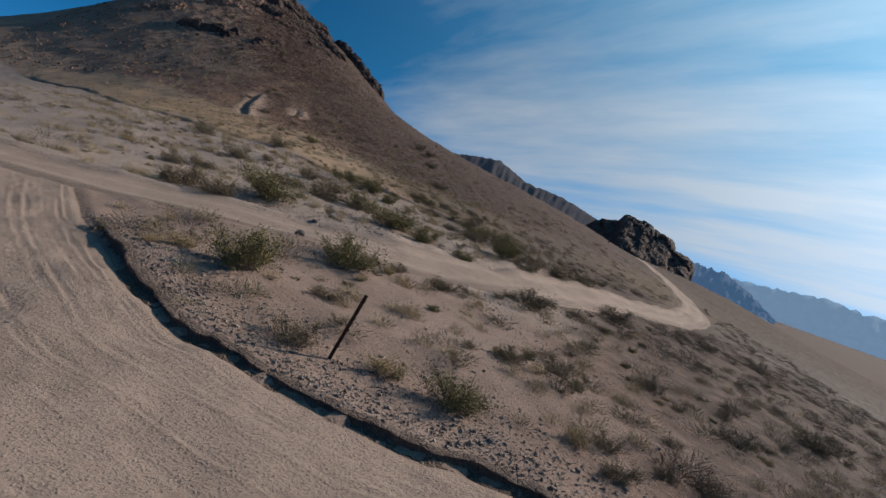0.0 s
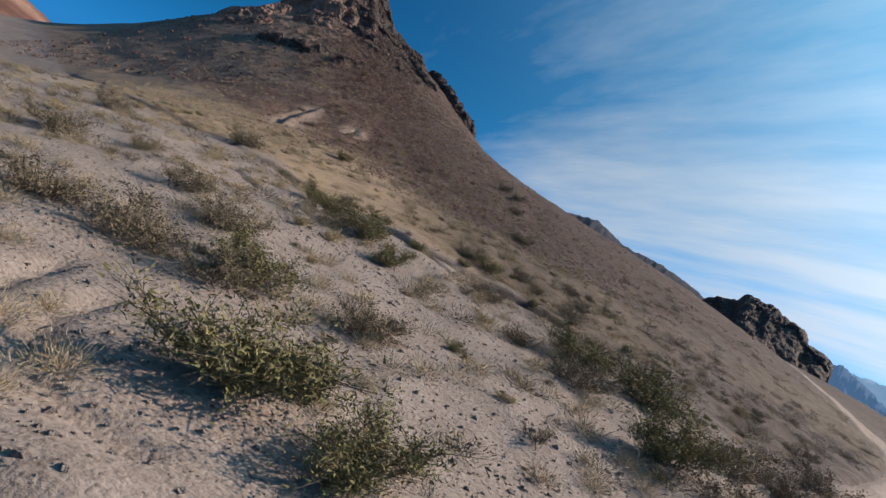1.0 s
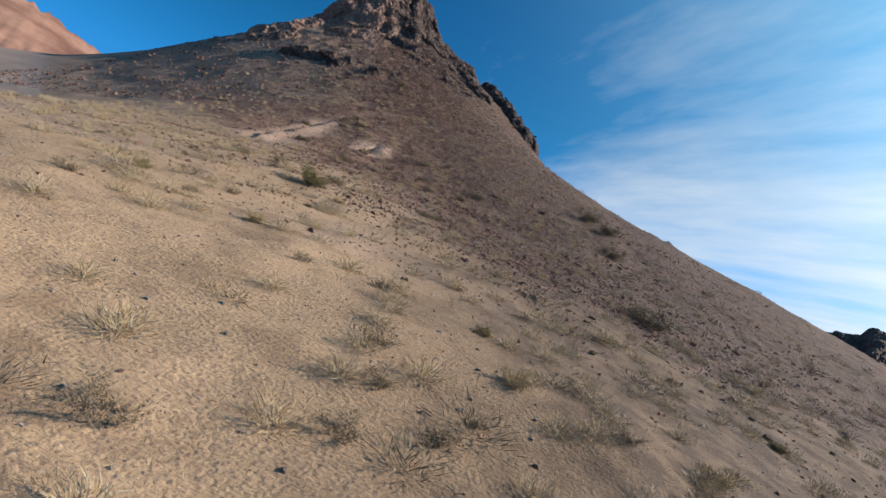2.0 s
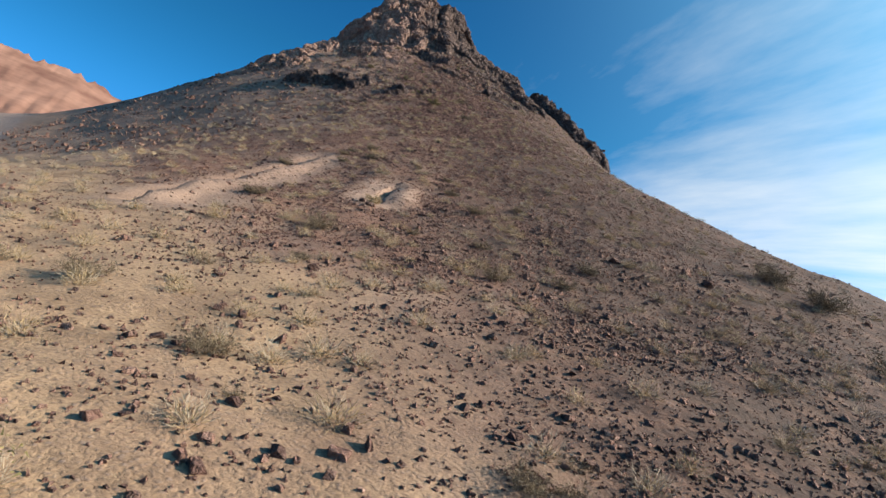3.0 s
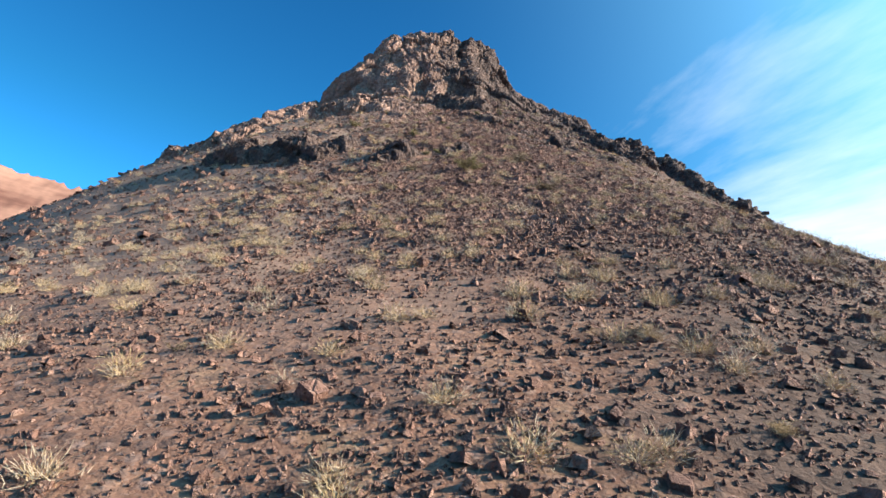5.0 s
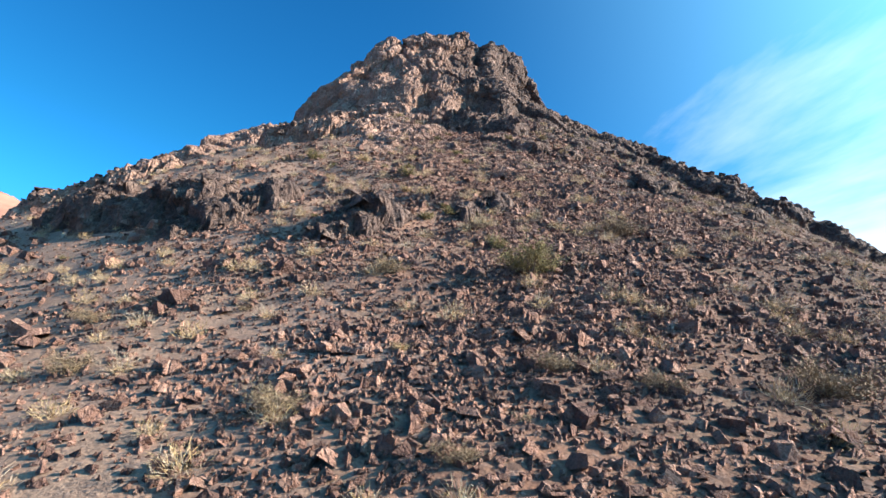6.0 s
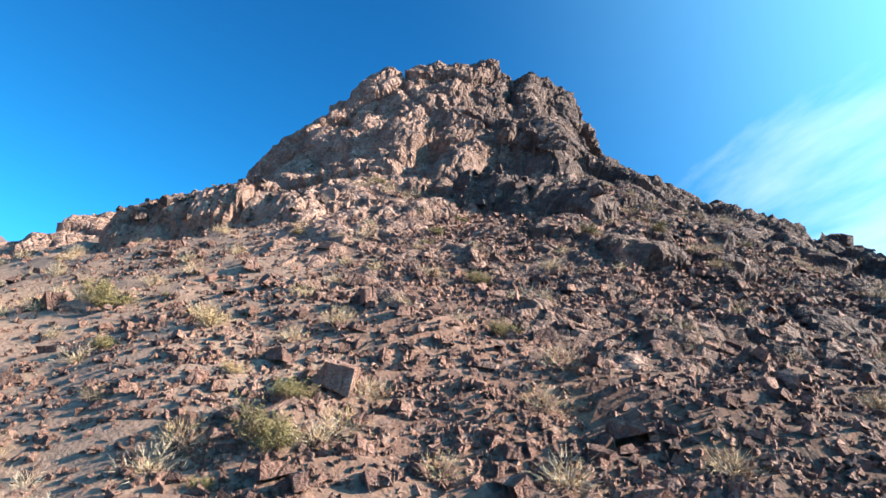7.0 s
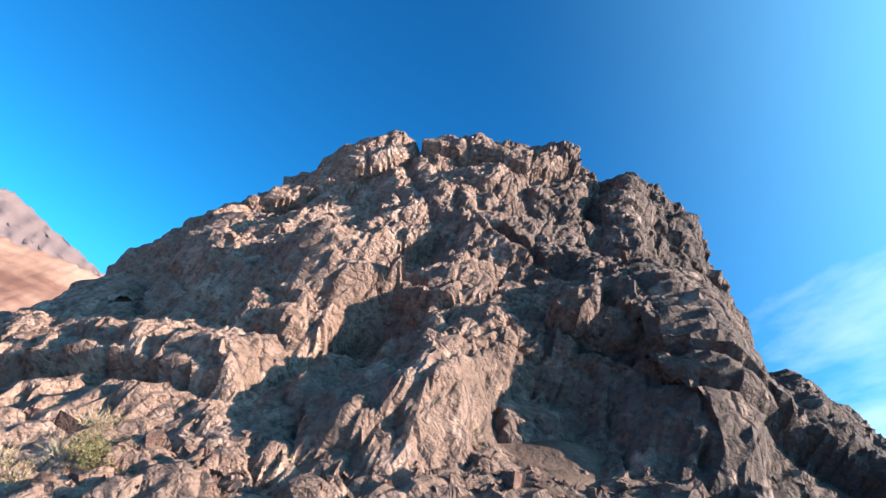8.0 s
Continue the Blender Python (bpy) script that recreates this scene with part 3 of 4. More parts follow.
# ---- the butte ----
E1, E2, BUTTE = np.array((0.78, 0.625)), np.array((-0.625, 0.78)), np.array((-62.5, 143.0))
CREST_S = [-30, -23.4, -18, -13.8, -12.6, -11.6, -10.2, -9.3, -8.3, -6.0, -2.9, 0.3, 1.2, 3.7, 5.5, 6.7, 8.9, 11, 14, 20, 26]
CREST_Z = [11.0, 18.4, 25.2, 32.4, 34.6, 35.8, 37.7, 37.8, 39.6, 41.3, 42.2, 42.9, 43.7, 43.0, 41.5, 39.8, 37.6, 36.0, 34.4, 32.4, 30.0]


def butte_height(s, q):
    """Height of the bare rock: a crest along s, a steep face towards the valley (q falls), a fall behind."""
    crest = np.interp(s, CREST_S, CREST_Z)
    edge = -1.2 - 0.9 * smooth(-6, -11, s) + 0.8 * smooth(2, 8, s)
    ahead = np.maximum(edge - q, 0.0)
    steep = 1.05 + 0.8 * smooth(0.5, 3.0, s)
    drop = np.where(ahead < 3.2, steep * ahead, steep * 3.2 + 0.78 * (ahead - 3.2))
    return crest - drop - 0.25 * np.maximum(q - edge, 0) - 0.9 * np.maximum(q - 7, 0)


def crag_points(x, y, z, rough, seed, size=1.0, mass=0.9):
    """Pushes a surface in and out along its normal: lumps, blocks broken along upright joints, and cracks between them."""
    pts = np.stack([x, y, z], -1)
    du, dv = np.gradient(pts, axis=0), np.gradient(pts, axis=1)
    normal = np.cross(dv, du)
    normal /= np.linalg.norm(normal, axis=-1)[..., None] + 1e-9
    normal = np.where(normal[..., 2:] < 0, -normal, normal)
    warp = 0.30 * perlin(x / 1.6, y / 1.6, z / 1.6 + seed)
    h = mass * fbm(x / 6.6 + seed, y / 6.6, z / 8.0, 2, True)
    for scale, deep, crack in ((4.2, 0.46, 0.22), (1.7, 0.15, 0.10), (0.7, 0.075, 0.05), (0.28, 0.055, 0.035)):
        scale *= size
        value, joint = cells(x / scale + seed + warp / scale, y / scale - warp / scale, 0.62 * z / scale + seed, int(seed * 7) % 97)
        h = h + deep * value - crack * smooth(0.16, 0.0, joint)
    h = h + 0.36 * fbm(x / 1.25 + seed, y / 1.25, 0.8 * z / 1.25, 5, True) * (0.6 + 0.8 * perlin(x / 5, y / 5, z / 5 + seed))
    return pts + normal * (rough * h)[..., None]


def build_butte():
    s, q = np.meshgrid(np.concatenate([np.arange(-29, -17, 0.2), np.arange(-17, 12, 0.078), np.arange(12, 24.1, 0.2)]), np.concatenate([np.arange(-18, -14, 0.12), np.arange(-14, 0.5, 0.075), np.arange(0.5, 8.1, 0.25)]))
    x, y = BUTTE[0] + E1[0] * s + E2[0] * q, BUTTE[1] + E1[1] * s + E2[1] * q
    z = butte_height(s, q)
    rim = np.minimum(np.minimum(s + 29, 24 - s) / 5, np.minimum(q + 18, 8 - q) / 4)
    ground = land(x, y)
    floor = ground + 0.25 - 0.7 * smooth(-13, -17.5, q) - 1.2 * smooth(-6, -14, s + 0.4 * (q + 14)) * smooth(-10, -16, q) - 0.5 * smooth(6, 12, s) - 1.2 * np.exp(-((s - 6.8) ** 2 + (q + 12.0) ** 2) / 13.0) - 0.9 * np.exp(-((s + 14.0) ** 2 + (q + 13.0) ** 2) / 12.0)
    z = np.maximum(z, floor) - 3.0 * smooth(1.0, 0.0, rim)
    pts = crag_points(x, y, z, 1.0, 3.0, mass=1.45)
    # two deep upright clefts in the face
    for at, wide, deep in ((0.1, 0.40, 0.5), (-9.4, 0.45, 0.4)):
        cleft = deep * np.exp(-(((s - at - 0.12 * (z - 40) - 0.3 * perlin(z / 1.5, at, 0.0)) / wide) ** 2)) * smooth(36.0, 39.0, z)
        pts[..., 0] += E2[0] * cleft
        pts[..., 1] += E2[1] * cleft
        pts[..., 2] -= 0.5 * cleft
    # hollows under overhanging rock low on the face
    for s0, q0, wide, deep in ((-1.3, -14.0, 1.2, 1.1), (-4.6, -12.3, 0.8, 0.8), (-2.3, -9.2, 0.9, 0.6), (2.6, -8.4, 1.0, 0.7)):
        hole = deep * np.exp(-(((s - s0) / wide) ** 2 + ((q - q0) / (0.8 * wide)) ** 2) * (1 + 0.4 * perlin(s, q, deep)))
        pts[..., 0] += 0.8 * E2[0] * hole
        pts[..., 1] += 0.8 * E2[1] * hole
        pts[..., 2] -= 0.6 * hole
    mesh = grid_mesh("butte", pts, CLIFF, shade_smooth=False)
    tagged(new("butte", mesh), "craggy brown volcanic rock butte with steep fractured face", "butte", kind="structure")


build_butte()


def build_bedrock():
    """Broken bedrock that crops out all over the upper slope, between drifts of scree."""
    xs, ys = np.arange(-70, -33, 0.11), np.arange(99, 137, 0.11)
    x, y = np.meshgrid(xs, ys)
    bare = fbm(x / 5.5, y / 5.5, 14.0, 3) + 0.8 * smooth(104, 120, y) - 0.35 * smooth(-52, -58, x + 0.62 * (y - 118)) - 0.30
    rim = np.minimum(np.minimum(x + 70, -33.2 - x), np.minimum(y - 99, 136.8 - y))
    z = land(x, y) - 0.66 + 0.28 * smooth(118, 124, y) + 0.42 * np.clip(bare, -0.8, 0.80) - 1.2 * smooth(3.0, 0.0, rim) - 0.9 * smooth(-58, -64, x)
    pts = crag_points(x, y, z, 0.42, 71.0, 0.36)
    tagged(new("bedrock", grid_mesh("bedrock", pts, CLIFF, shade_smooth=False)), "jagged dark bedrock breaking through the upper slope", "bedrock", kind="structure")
    return pts[..., 2]


BEDROCK = build_bedrock()


def surface(x, y):
    """Height of what lies open to the sky: the ground, or the bedrock that breaks through it."""
    x, y = np.asarray(x, float), np.asarray(y, float)
    i, j = np.clip(np.rint((y - 99) / 0.11), 0, BEDROCK.shape[0] - 1).astype(int), np.clip(np.rint((x + 70) / 0.11), 0, BEDROCK.shape[1] - 1).astype(int)
    inside = (x > -69) & (x < -34) & (y > 100) & (y < 136)
    return np.maximum(lie(x, y), np.where(inside, BEDROCK[i, j], -99.0))


# ---- far hills ----
def far_range(name, label, az0, az1, far, crest, mat, seed, depth=0.35, rows=14, columns=220, rough=0.25, bottom=-14.0, swing=0.05):
    """A range of hills on an arc round the start; crest: pairs of azimuth and height of the skyline in metres."""
    az = np.linspace(az0, az1, columns)
    top = np.interp(az, [a for a, _ in crest], [h for _, h in crest])
    up = np.linspace(0, 1, rows)
    a, u = np.meshgrid(az, up)
    bumps = fbm(a * 0.9 + seed, u * 2.0, seed, 5, True)
    fine = fbm(a * 3.1 + seed, u * 5.0, seed + 3, 4, True)
    height = np.maximum(top[None] - bottom, 1.0)
    z = bottom + height * (u**1.35) * (1 + rough * (bumps + 0.2 * fine) * smooth(0.0, 0.5, u))
    r = far * (1 - depth * (1 - u)) + far * swing * bumps
    pts = np.stack([r * np.sin(np.radians(a)), r * np.cos(np.radians(a)), z], -1)
    # a back slope, so that the range is solid
    back = pts[-1] * np.array((1.25, 1.25, 0.0)) + np.array((0, 0, bottom))
    pts = np.concatenate([pts, back[None]])
    return tagged(new(name, grid_mesh(name, pts, mat)), label, "mountains", kind="structure")


# air haze is mixed into the colours and emission of each range
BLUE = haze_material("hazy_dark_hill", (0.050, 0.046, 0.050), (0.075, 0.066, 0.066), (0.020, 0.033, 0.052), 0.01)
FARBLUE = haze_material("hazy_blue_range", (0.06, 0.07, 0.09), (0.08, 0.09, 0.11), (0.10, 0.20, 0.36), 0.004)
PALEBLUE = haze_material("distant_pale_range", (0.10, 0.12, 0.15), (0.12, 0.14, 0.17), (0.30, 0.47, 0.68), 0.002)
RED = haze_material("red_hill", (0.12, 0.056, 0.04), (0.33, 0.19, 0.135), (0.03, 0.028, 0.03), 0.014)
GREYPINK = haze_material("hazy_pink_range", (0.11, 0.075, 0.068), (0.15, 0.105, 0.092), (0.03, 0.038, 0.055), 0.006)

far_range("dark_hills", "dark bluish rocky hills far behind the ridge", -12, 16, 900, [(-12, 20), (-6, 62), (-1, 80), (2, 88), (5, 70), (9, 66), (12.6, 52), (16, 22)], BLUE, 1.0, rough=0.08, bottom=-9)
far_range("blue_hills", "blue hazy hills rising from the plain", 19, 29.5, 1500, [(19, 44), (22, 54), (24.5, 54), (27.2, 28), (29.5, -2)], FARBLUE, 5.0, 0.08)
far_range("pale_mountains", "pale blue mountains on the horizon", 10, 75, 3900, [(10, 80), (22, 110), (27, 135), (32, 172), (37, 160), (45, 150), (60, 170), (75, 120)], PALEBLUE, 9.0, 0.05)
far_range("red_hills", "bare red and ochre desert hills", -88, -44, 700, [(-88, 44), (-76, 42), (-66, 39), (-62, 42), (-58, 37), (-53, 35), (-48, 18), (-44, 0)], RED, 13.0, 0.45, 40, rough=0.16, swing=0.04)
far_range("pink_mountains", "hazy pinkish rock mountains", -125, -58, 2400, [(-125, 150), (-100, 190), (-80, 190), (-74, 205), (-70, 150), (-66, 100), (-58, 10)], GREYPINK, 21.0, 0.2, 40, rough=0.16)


def build_crag():
    """The dark rocky knob on the ridge beyond the bend of the road."""
    az, deep = np.meshgrid(np.linspace(11.0, 22.6, 170), np.linspace(-48, 22, 110))
    far = 212 + deep
    x, y = far * np.sin(np.radians(az)), far * np.cos(np.radians(az))
    top = np.interp(az, [11, 12.6, 14.6, 15.0, 15.6, 17.2, 17.6, 19.5, 19.9, 20.4, 21.3, 21.75, 21.95, 22.6], [8, 14.6, 16.6, 19.4, 19.8, 18.8, 17.2, 15.6, 13.0, 12.6, 12.0, 10.6, 3.0, -4])
    z = np.minimum(top, top - 0.75 * np.maximum(-4 - deep, 0)) - 0.5 * np.maximum(deep - 6, 0)
    mesh = grid_mesh("crag", crag_points(x, y, z, 1.2, 31.0, 2.0), CRAG, shade_smooth=False)
    tagged(new("crag", mesh), "dark rocky crag on the ridge above the road", "crag", kind="structure")


build_crag()


# ---- ledges and outcrops of bedrock ----
LEDGES = []


def outcrop(name, label, line, tall, wide, seed, mat=OUTCROP, step=0.10, lean=0.35, sunk=0.0):
    """A broken ledge of bedrock along a line: steep towards the valley, flush with the slope behind."""
    mid = resample(line, step)
    way = np.gradient(mid, axis=0)
    for _ in range(8):
        way[1:-1] = (way[:-2] + way[1:-1] + way[2:]) / 3
    way /= np.linalg.norm(way, axis=1)[:, None]
    v = np.linspace(-1, 1, max(14, int(2 * wide / step)))
    x, y = mid[:, :1] - way[:, 1:] * v * wide, mid[:, 1:] + way[:, :1] * v * wide
    run = np.linspace(0, 1, len(mid))[:, None]
    ends = smooth(0, 0.12, run) * smooth(1, 0.88, run)
    high = tall * (0.65 + 0.7 * np.abs(perlin(run * len(mid) * step / 2.6 + seed, seed, 0.0))) * ends
    profile = smooth(-1.0, -lean, v) * smooth(1.0, 0.35, v) * ends
    z = land(x, y) + 0.1 - sunk - 1.3 * (1 - profile) + high * profile
    base = np.stack([x, y, z], -1)
    pts = base + (crag_points(x, y, z, 0.55, seed, 0.42) - base) * smooth(0.05, 0.45, profile)[..., None]
    LEDGES.append(pts[profile > 0.3])
    return tagged(new(name, grid_mesh(name, pts, mat, shade_smooth=False)), label, "rock outcrop")


outcrop("rock_ledge", "long dark broken ledge of bedrock below the butte", [(-44.2, 134.5), (-42.0, 133.3), (-38.0, 130.3), (-34.0, 127.0)], 0.5, 1.7, 41.0, lean=0.5)
outcrop("rock_ledge", "dark cliff along the crest east of the butte", [(-41.5, 141.5), (-38.0, 140.8), (-34.0, 138.6), (-30.0, 135.6), (-26.6, 132.6), (-25.2, 130.6)], 2.0, 2.6, 43.0, step=0.12)
outcrop("rock_outcrop", "dark blocky outcrop with a shaded overhang", [(-60.5, 109.4), (-57.0, 108.6), (-53.6, 109.0), (-51.4, 110.2)], 1.0, 1.5, 47.0, step=0.09)
outcrop("rock_outcrop", "dark rock rib with a shaded hollow beneath", [(-50.3, 111.0), (-50.6, 108.8), (-51.2, 106.6)], 0.7, 1.6, 48.0, step=0.09)
outcrop("rock_outcrop", "low dark outcrop with a shaded hollow in scree", [(-45.0, 110.0), (-45.2, 108.8), (-45.7, 107.2)], 0.45, 1.1, 49.0, step=0.08)
outcrop("rock_outcrop", "jagged dark outcrop of tilted slabs", [(-43.0, 113.0), (-43.1, 112.0), (-43.4, 110.8)], 0.2, 0.9, 53.0, step=0.08)
outcrop("rock_ledge", "craggy shoulder of rock beside the butte", [(-77, 122), (-74.5, 125), (-72, 128), (-69.5, 130)], 0.1, 2.0, 57.0, CLIFF)
outcrop("rock_ledge", "knobbly rock rim along the shoulder of the hill", [(-70.5, 112.2), (-67.5, 113.2), (-65.2, 114.6), (-63.8, 116.6)], 0.55, 1.7, 63.0, CLIFF)
outcrop("rock_outcrop", "broken rock rib below the butte face", [(-62.5, 120.0), (-59.5, 122.0), (-56.5, 123.1)], 0.6, 1.5, 59.0, CLIFF)
outcrop("rock_outcrop", "dark rock rib under the butte face", [(-54.0, 126.4), (-51.3, 127.4), (-48.6, 127.2)], 0.45, 1.4, 61.0)


# ---- loose rock ----
def chunk(seed, subdivisions=1, flat=0.7):
    """An angular stone about one metre long: a rough ball cut by planes."""
    rnd = random.Random(seed)
    bm = bmesh.new()
    bmesh.ops.create_icosphere(bm, subdivisions=subdivisions, radius=0.5)
    cuts = []
    for _ in range(9):
        d = Vector((rnd.gauss(0, 1), rnd.gauss(0, 1), rnd.gauss(0, 1))).normalized()
        cuts.append((d, rnd.uniform(0.24, 0.42)))
    for vert in bm.verts:
        for d, r in cuts:
            over = vert.co.dot(d) - r
            if over > 0:
                vert.co -= d * over
        vert.co += Vector((rnd.uniform(-1, 1), rnd.uniform(-1, 1), rnd.uniform(-1, 1))) * 0.03
        vert.co.z *= flat
        vert.co.y *= 0.85
    return bm


def block_arrays(seed):
    """A small angular fragment: eight corners pulled out of square, some drawn together into edges and points."""
    rs = np.random.RandomState(seed)
    corners = np.array([(i, j, k) for k in (-0.5, 0.5) for j in (-0.5, 0.5) for i in (-0.5, 0.5)])
    corners = corners * (1 + rs.uniform(-0.45, 0.15, (8, 3))) + rs.uniform(-0.12, 0.12, (8, 3))
    corners[4:, :2] *= rs.uniform(0.5, 0.9)
    corners *= (1.0, rs.uniform(0.65, 0.95), rs.uniform(0.38, 0.62))
    if seed % 4 == 1:
        # a three-sided splinter, its foot in the ground
        corners = corners[[0, 1, 2, 4, 5, 6]] - (corners[0] + corners[1] + corners[2]) * (0.33, 0.33, 0)
        return corners, np.array([(3, 4, 5), (0, 1, 4), (0, 4, 3), (1, 2, 5), (1, 5, 4), (2, 0, 3), (2, 3, 5)])
    quads = [(4, 5, 7, 6), (0, 1, 5, 4), (2, 6, 7, 3), (0, 4, 6, 2), (1, 3, 7, 5)]
    return corners, np.array([t for a, b, c, d in quads for t in ((a, b, c), (a, c, d))])


def chip_arrays(seed):
    """A small sharp chip: an uneven four-sided point set into the ground."""
    rs = np.random.RandomState(seed)
    a = np.array((0.3, 1.8, 3.5, 5.0)) + rs.uniform(-0.4, 0.4, 4)
    r = rs.uniform(0.38, 0.62, 4)
    foot = np.stack([r * np.cos(a), 0.8 * r * np.sin(a), np.full(4, -0.25)], -1)
    tip = np.array([(rs.uniform(-0.25, 0.25), rs.uniform(-0.25, 0.25), rs.uniform(0.22, 0.42))])
    return np.concatenate([foot, tip]), np.array([(0, 1, 4), (1, 2, 4), (2, 3, 4), (3, 0, 4)])


def scatter_rocks(name, label, x, y, size, mat, rs, sink=0.08, z=None, shape=block_arrays):
    """Many loose stones as one mesh, each turned and sized by chance and half set into the ground."""
    kinds = [shape(900 + k) for k in range(14)]
    verts, faces, first = [], [], 0
    z = surface(x, y) if z is None else z
    pick = rs.randint(0, len(kinds), len(x))
    for k, (v, f) in enumerate(kinds):
        m = np.nonzero(pick == k)[0]
        if not len(m):
            continue
        a, b, c = rs.uniform(0, 2 * np.pi, len(m)), rs.normal(0, 0.26, len(m)), rs.normal(0, 0.26, len(m))
        ca, sa, cb, sb, cc, sc = np.cos(a), np.sin(a), np.cos(b), np.sin(b), np.cos(c), np.sin(c)
        p = v[None] * (size[m, None, None] * (1 + rs.uniform(-0.3, 0.3, (len(m), 1, 3))))
        px, py, pz = p[..., 0], p[..., 1], p[..., 2]
        py, pz = py * cb[:, None] - pz * sb[:, None], py * sb[:, None] + pz * cb[:, None]
        px, pz = px * cc[:, None] + pz * sc[:, None], -px * sc[:, None] + pz * cc[:, None]
        px, py = px * ca[:, None] - py * sa[:, None], px * sa[:, None] + py * ca[:, None]
        q = np.stack([px + x[m, None], py + y[m, None], pz + (z[m] + size[m] * (0.35 - sink) * 0.7)[:, None]], -1)
        verts.append(q.reshape(-1, 3))
        faces.append((f[None] + (np.arange(len(m)) * len(v))[:, None, None] + first).reshape(-1, 3))
        first += len(m) * len(v)
    verts, faces = np.concatenate(verts), np.concatenate(faces)
    mesh = bpy.data.meshes.new(name)
    mesh.vertices.add(len(verts))
    mesh.vertices.foreach_set("co", verts.reshape(-1).astype(np.float32))
    mesh.loops.add(faces.size)
    mesh.loops.foreach_set("vertex_index", faces.reshape(-1).astype(np.int32))
    mesh.polygons.add(len(faces))
    mesh.polygons.foreach_set("loop_start", np.arange(0, faces.size, 3, dtype=np.int32))
    mesh.update(calc_edges=True)
    mesh.polygons.foreach_set("use_smooth", np.zeros(len(faces), dtype=bool))
    mesh.materials.append(mat)
    return tagged(new(name, mesh), label, "rocks", kind="stuff")


# the line of the flight over the ground, for how thickly things are strewn
SPINE = [(0, 2), (-1, 20), (-6, 40), (-15, 60), (-26, 82), (-40, 105), (-52, 125)]


def strewn(count, x0, x1, y0, y1, rs):
    return rs.uniform(x0, x1, count), rs.uniform(y0, y1, count)


def build_rocks():
    rs = np.random.RandomState(11)
    # dark scree: thinner on the lower hillside, coarse and thick below the butte
    def scree_stones(name, label, first, last, spread, tries, count, small, large, shape=block_arrays):
        spine = resample(SPINE, 0.5)
        spine = spine[(spine[:, 1] > first) & (spine[:, 1] < last)]
        at = spine[rs.randint(0, len(spine), tries)]
        wide = np.where(rs.uniform(0, 1, tries) < 0.25, 2.2 * spread, spread)
        x, y = at[:, 0] + rs.normal(0, 1, tries) * wide, at[:, 1] + rs.normal(0, 5, tries) + 4
        scree, wash, straw, dug, burnt = soils(x, y)
        s, q = (x - BUTTE[0]) * E1[0] + (y - BUTTE[1]) * E1[1], (x - BUTTE[0]) * E2[0] + (y - BUTTE[1]) * E2[1]
        clear = (q < -15) | (s < -20) | (s > 16)
        patch = smooth(-0.6, 0.4, fbm(x / 4, y / 4, 9.0, 3))
        keep = rs.uniform(0, 1, tries) < (0.36 + 0.5 * scree) * (0.3 + 0.7 * patch) * clear * (1 - 0.85 * dug)
        x, y = x[keep][:count], y[keep][:count]
        size = np.clip(small * (0.55 * rs.pareto(2.1, len(x)) + 1), 0, large)
        scatter_rocks(name, label, x, y, size, SCREE, rs, 0.16, shape=shape)

    scree_stones("scree_stones", "angular dark reddish stones strewn over the slope", 50, 92, 8.0, 330000, 36000, 0.052, 0.20)
    scree_stones("scree_chips", "small sharp reddish-brown chips covering the slope", 50, 92, 7.0, 330000, 56000, 0.048, 0.12, chip_arrays)
    scree_stones("scree_blocks", "thick dark angular scree below the rock face", 92, 130, 5.6, 380000, 36000, 0.082, 0.30)
    scree_stones("rubble_chips", "small sharp chips of rubble below the rock face", 92, 128, 5.6, 420000, 78000, 0.072, 0.19, chip_arrays)
    x, y = strewn(5000, -82, -44, 84, 120, rs)
    scatter_rocks("shoulder_stones", "weathered stones scattered along the hill's shoulder", x, y, np.clip(0.09 * rs.pareto(2.2, len(x)) + 0.11, 0, 0.5), SCREE, rs)
    # rubble on the ledges and outcrops
    heap = np.concatenate([p[rs.randint(0, len(p), min(900, len(p) // 6))] for p in LEDGES])
    scatter_rocks("ledge_rubble", "dark broken rubble lying on the rock ledges", heap[:, 0], heap[:, 1], np.clip(0.10 * rs.pareto(2.2, len(heap)) + 0.11, 0, 0.5), OUTCROP, rs, 0.15, heap[:, 2])
    # pale gravel by the road and in the wash
    x, y = strewn(260000, -24, 13, 5, 50, rs)
    scree, wash, straw, dug, burnt = soils(x, y)
    d, _, _ = along(x, y, SPINE)
    road, _, _ = along(x, y, ROAD_LINE)
    bank, side, _ = along(x, y, BERM_LINE)
    patch = smooth(-0.4, 0.5, fbm(x / 2.2, y / 2.2, 19.0, 3))
    track = np.where((side < 0) & (bank < 4.3), 0.5, 1.0)
    keep = rs.uniform(0, 1, len(x)) < (0.25 + 0.75 * wash) * (0.25 + 0.75 * patch) * np.exp(-((d / 7) ** 2)) * np.where(road < 1.8, 0.0, 1.0) * track * (1 - 0.7 * straw)
    x, y = x[keep], y[keep]
    x, y = x[:17000], y[:17000]
    lip = resample(BERM_LINE, 0.05)
    lip = lip[rs.randint(0, len(lip), 6500)] + np.abs(rs.normal(0, 1, (6500, 1))) * (0.35, 0.85) + rs.normal(0, 0.15, (6500, 2)) + (0.0, 0.15)
    x, y = np.concatenate([x, lip[:, 0]]), np.concatenate([y, lip[:, 1]])
    size = np.clip(0.018 * rs.pareto(2.3, len(x)) + 0.024, 0, 0.09)
    scatter_rocks("gravel", "pale angular gravel and pebbles", x, y, size, PALE, rs, 0.22)


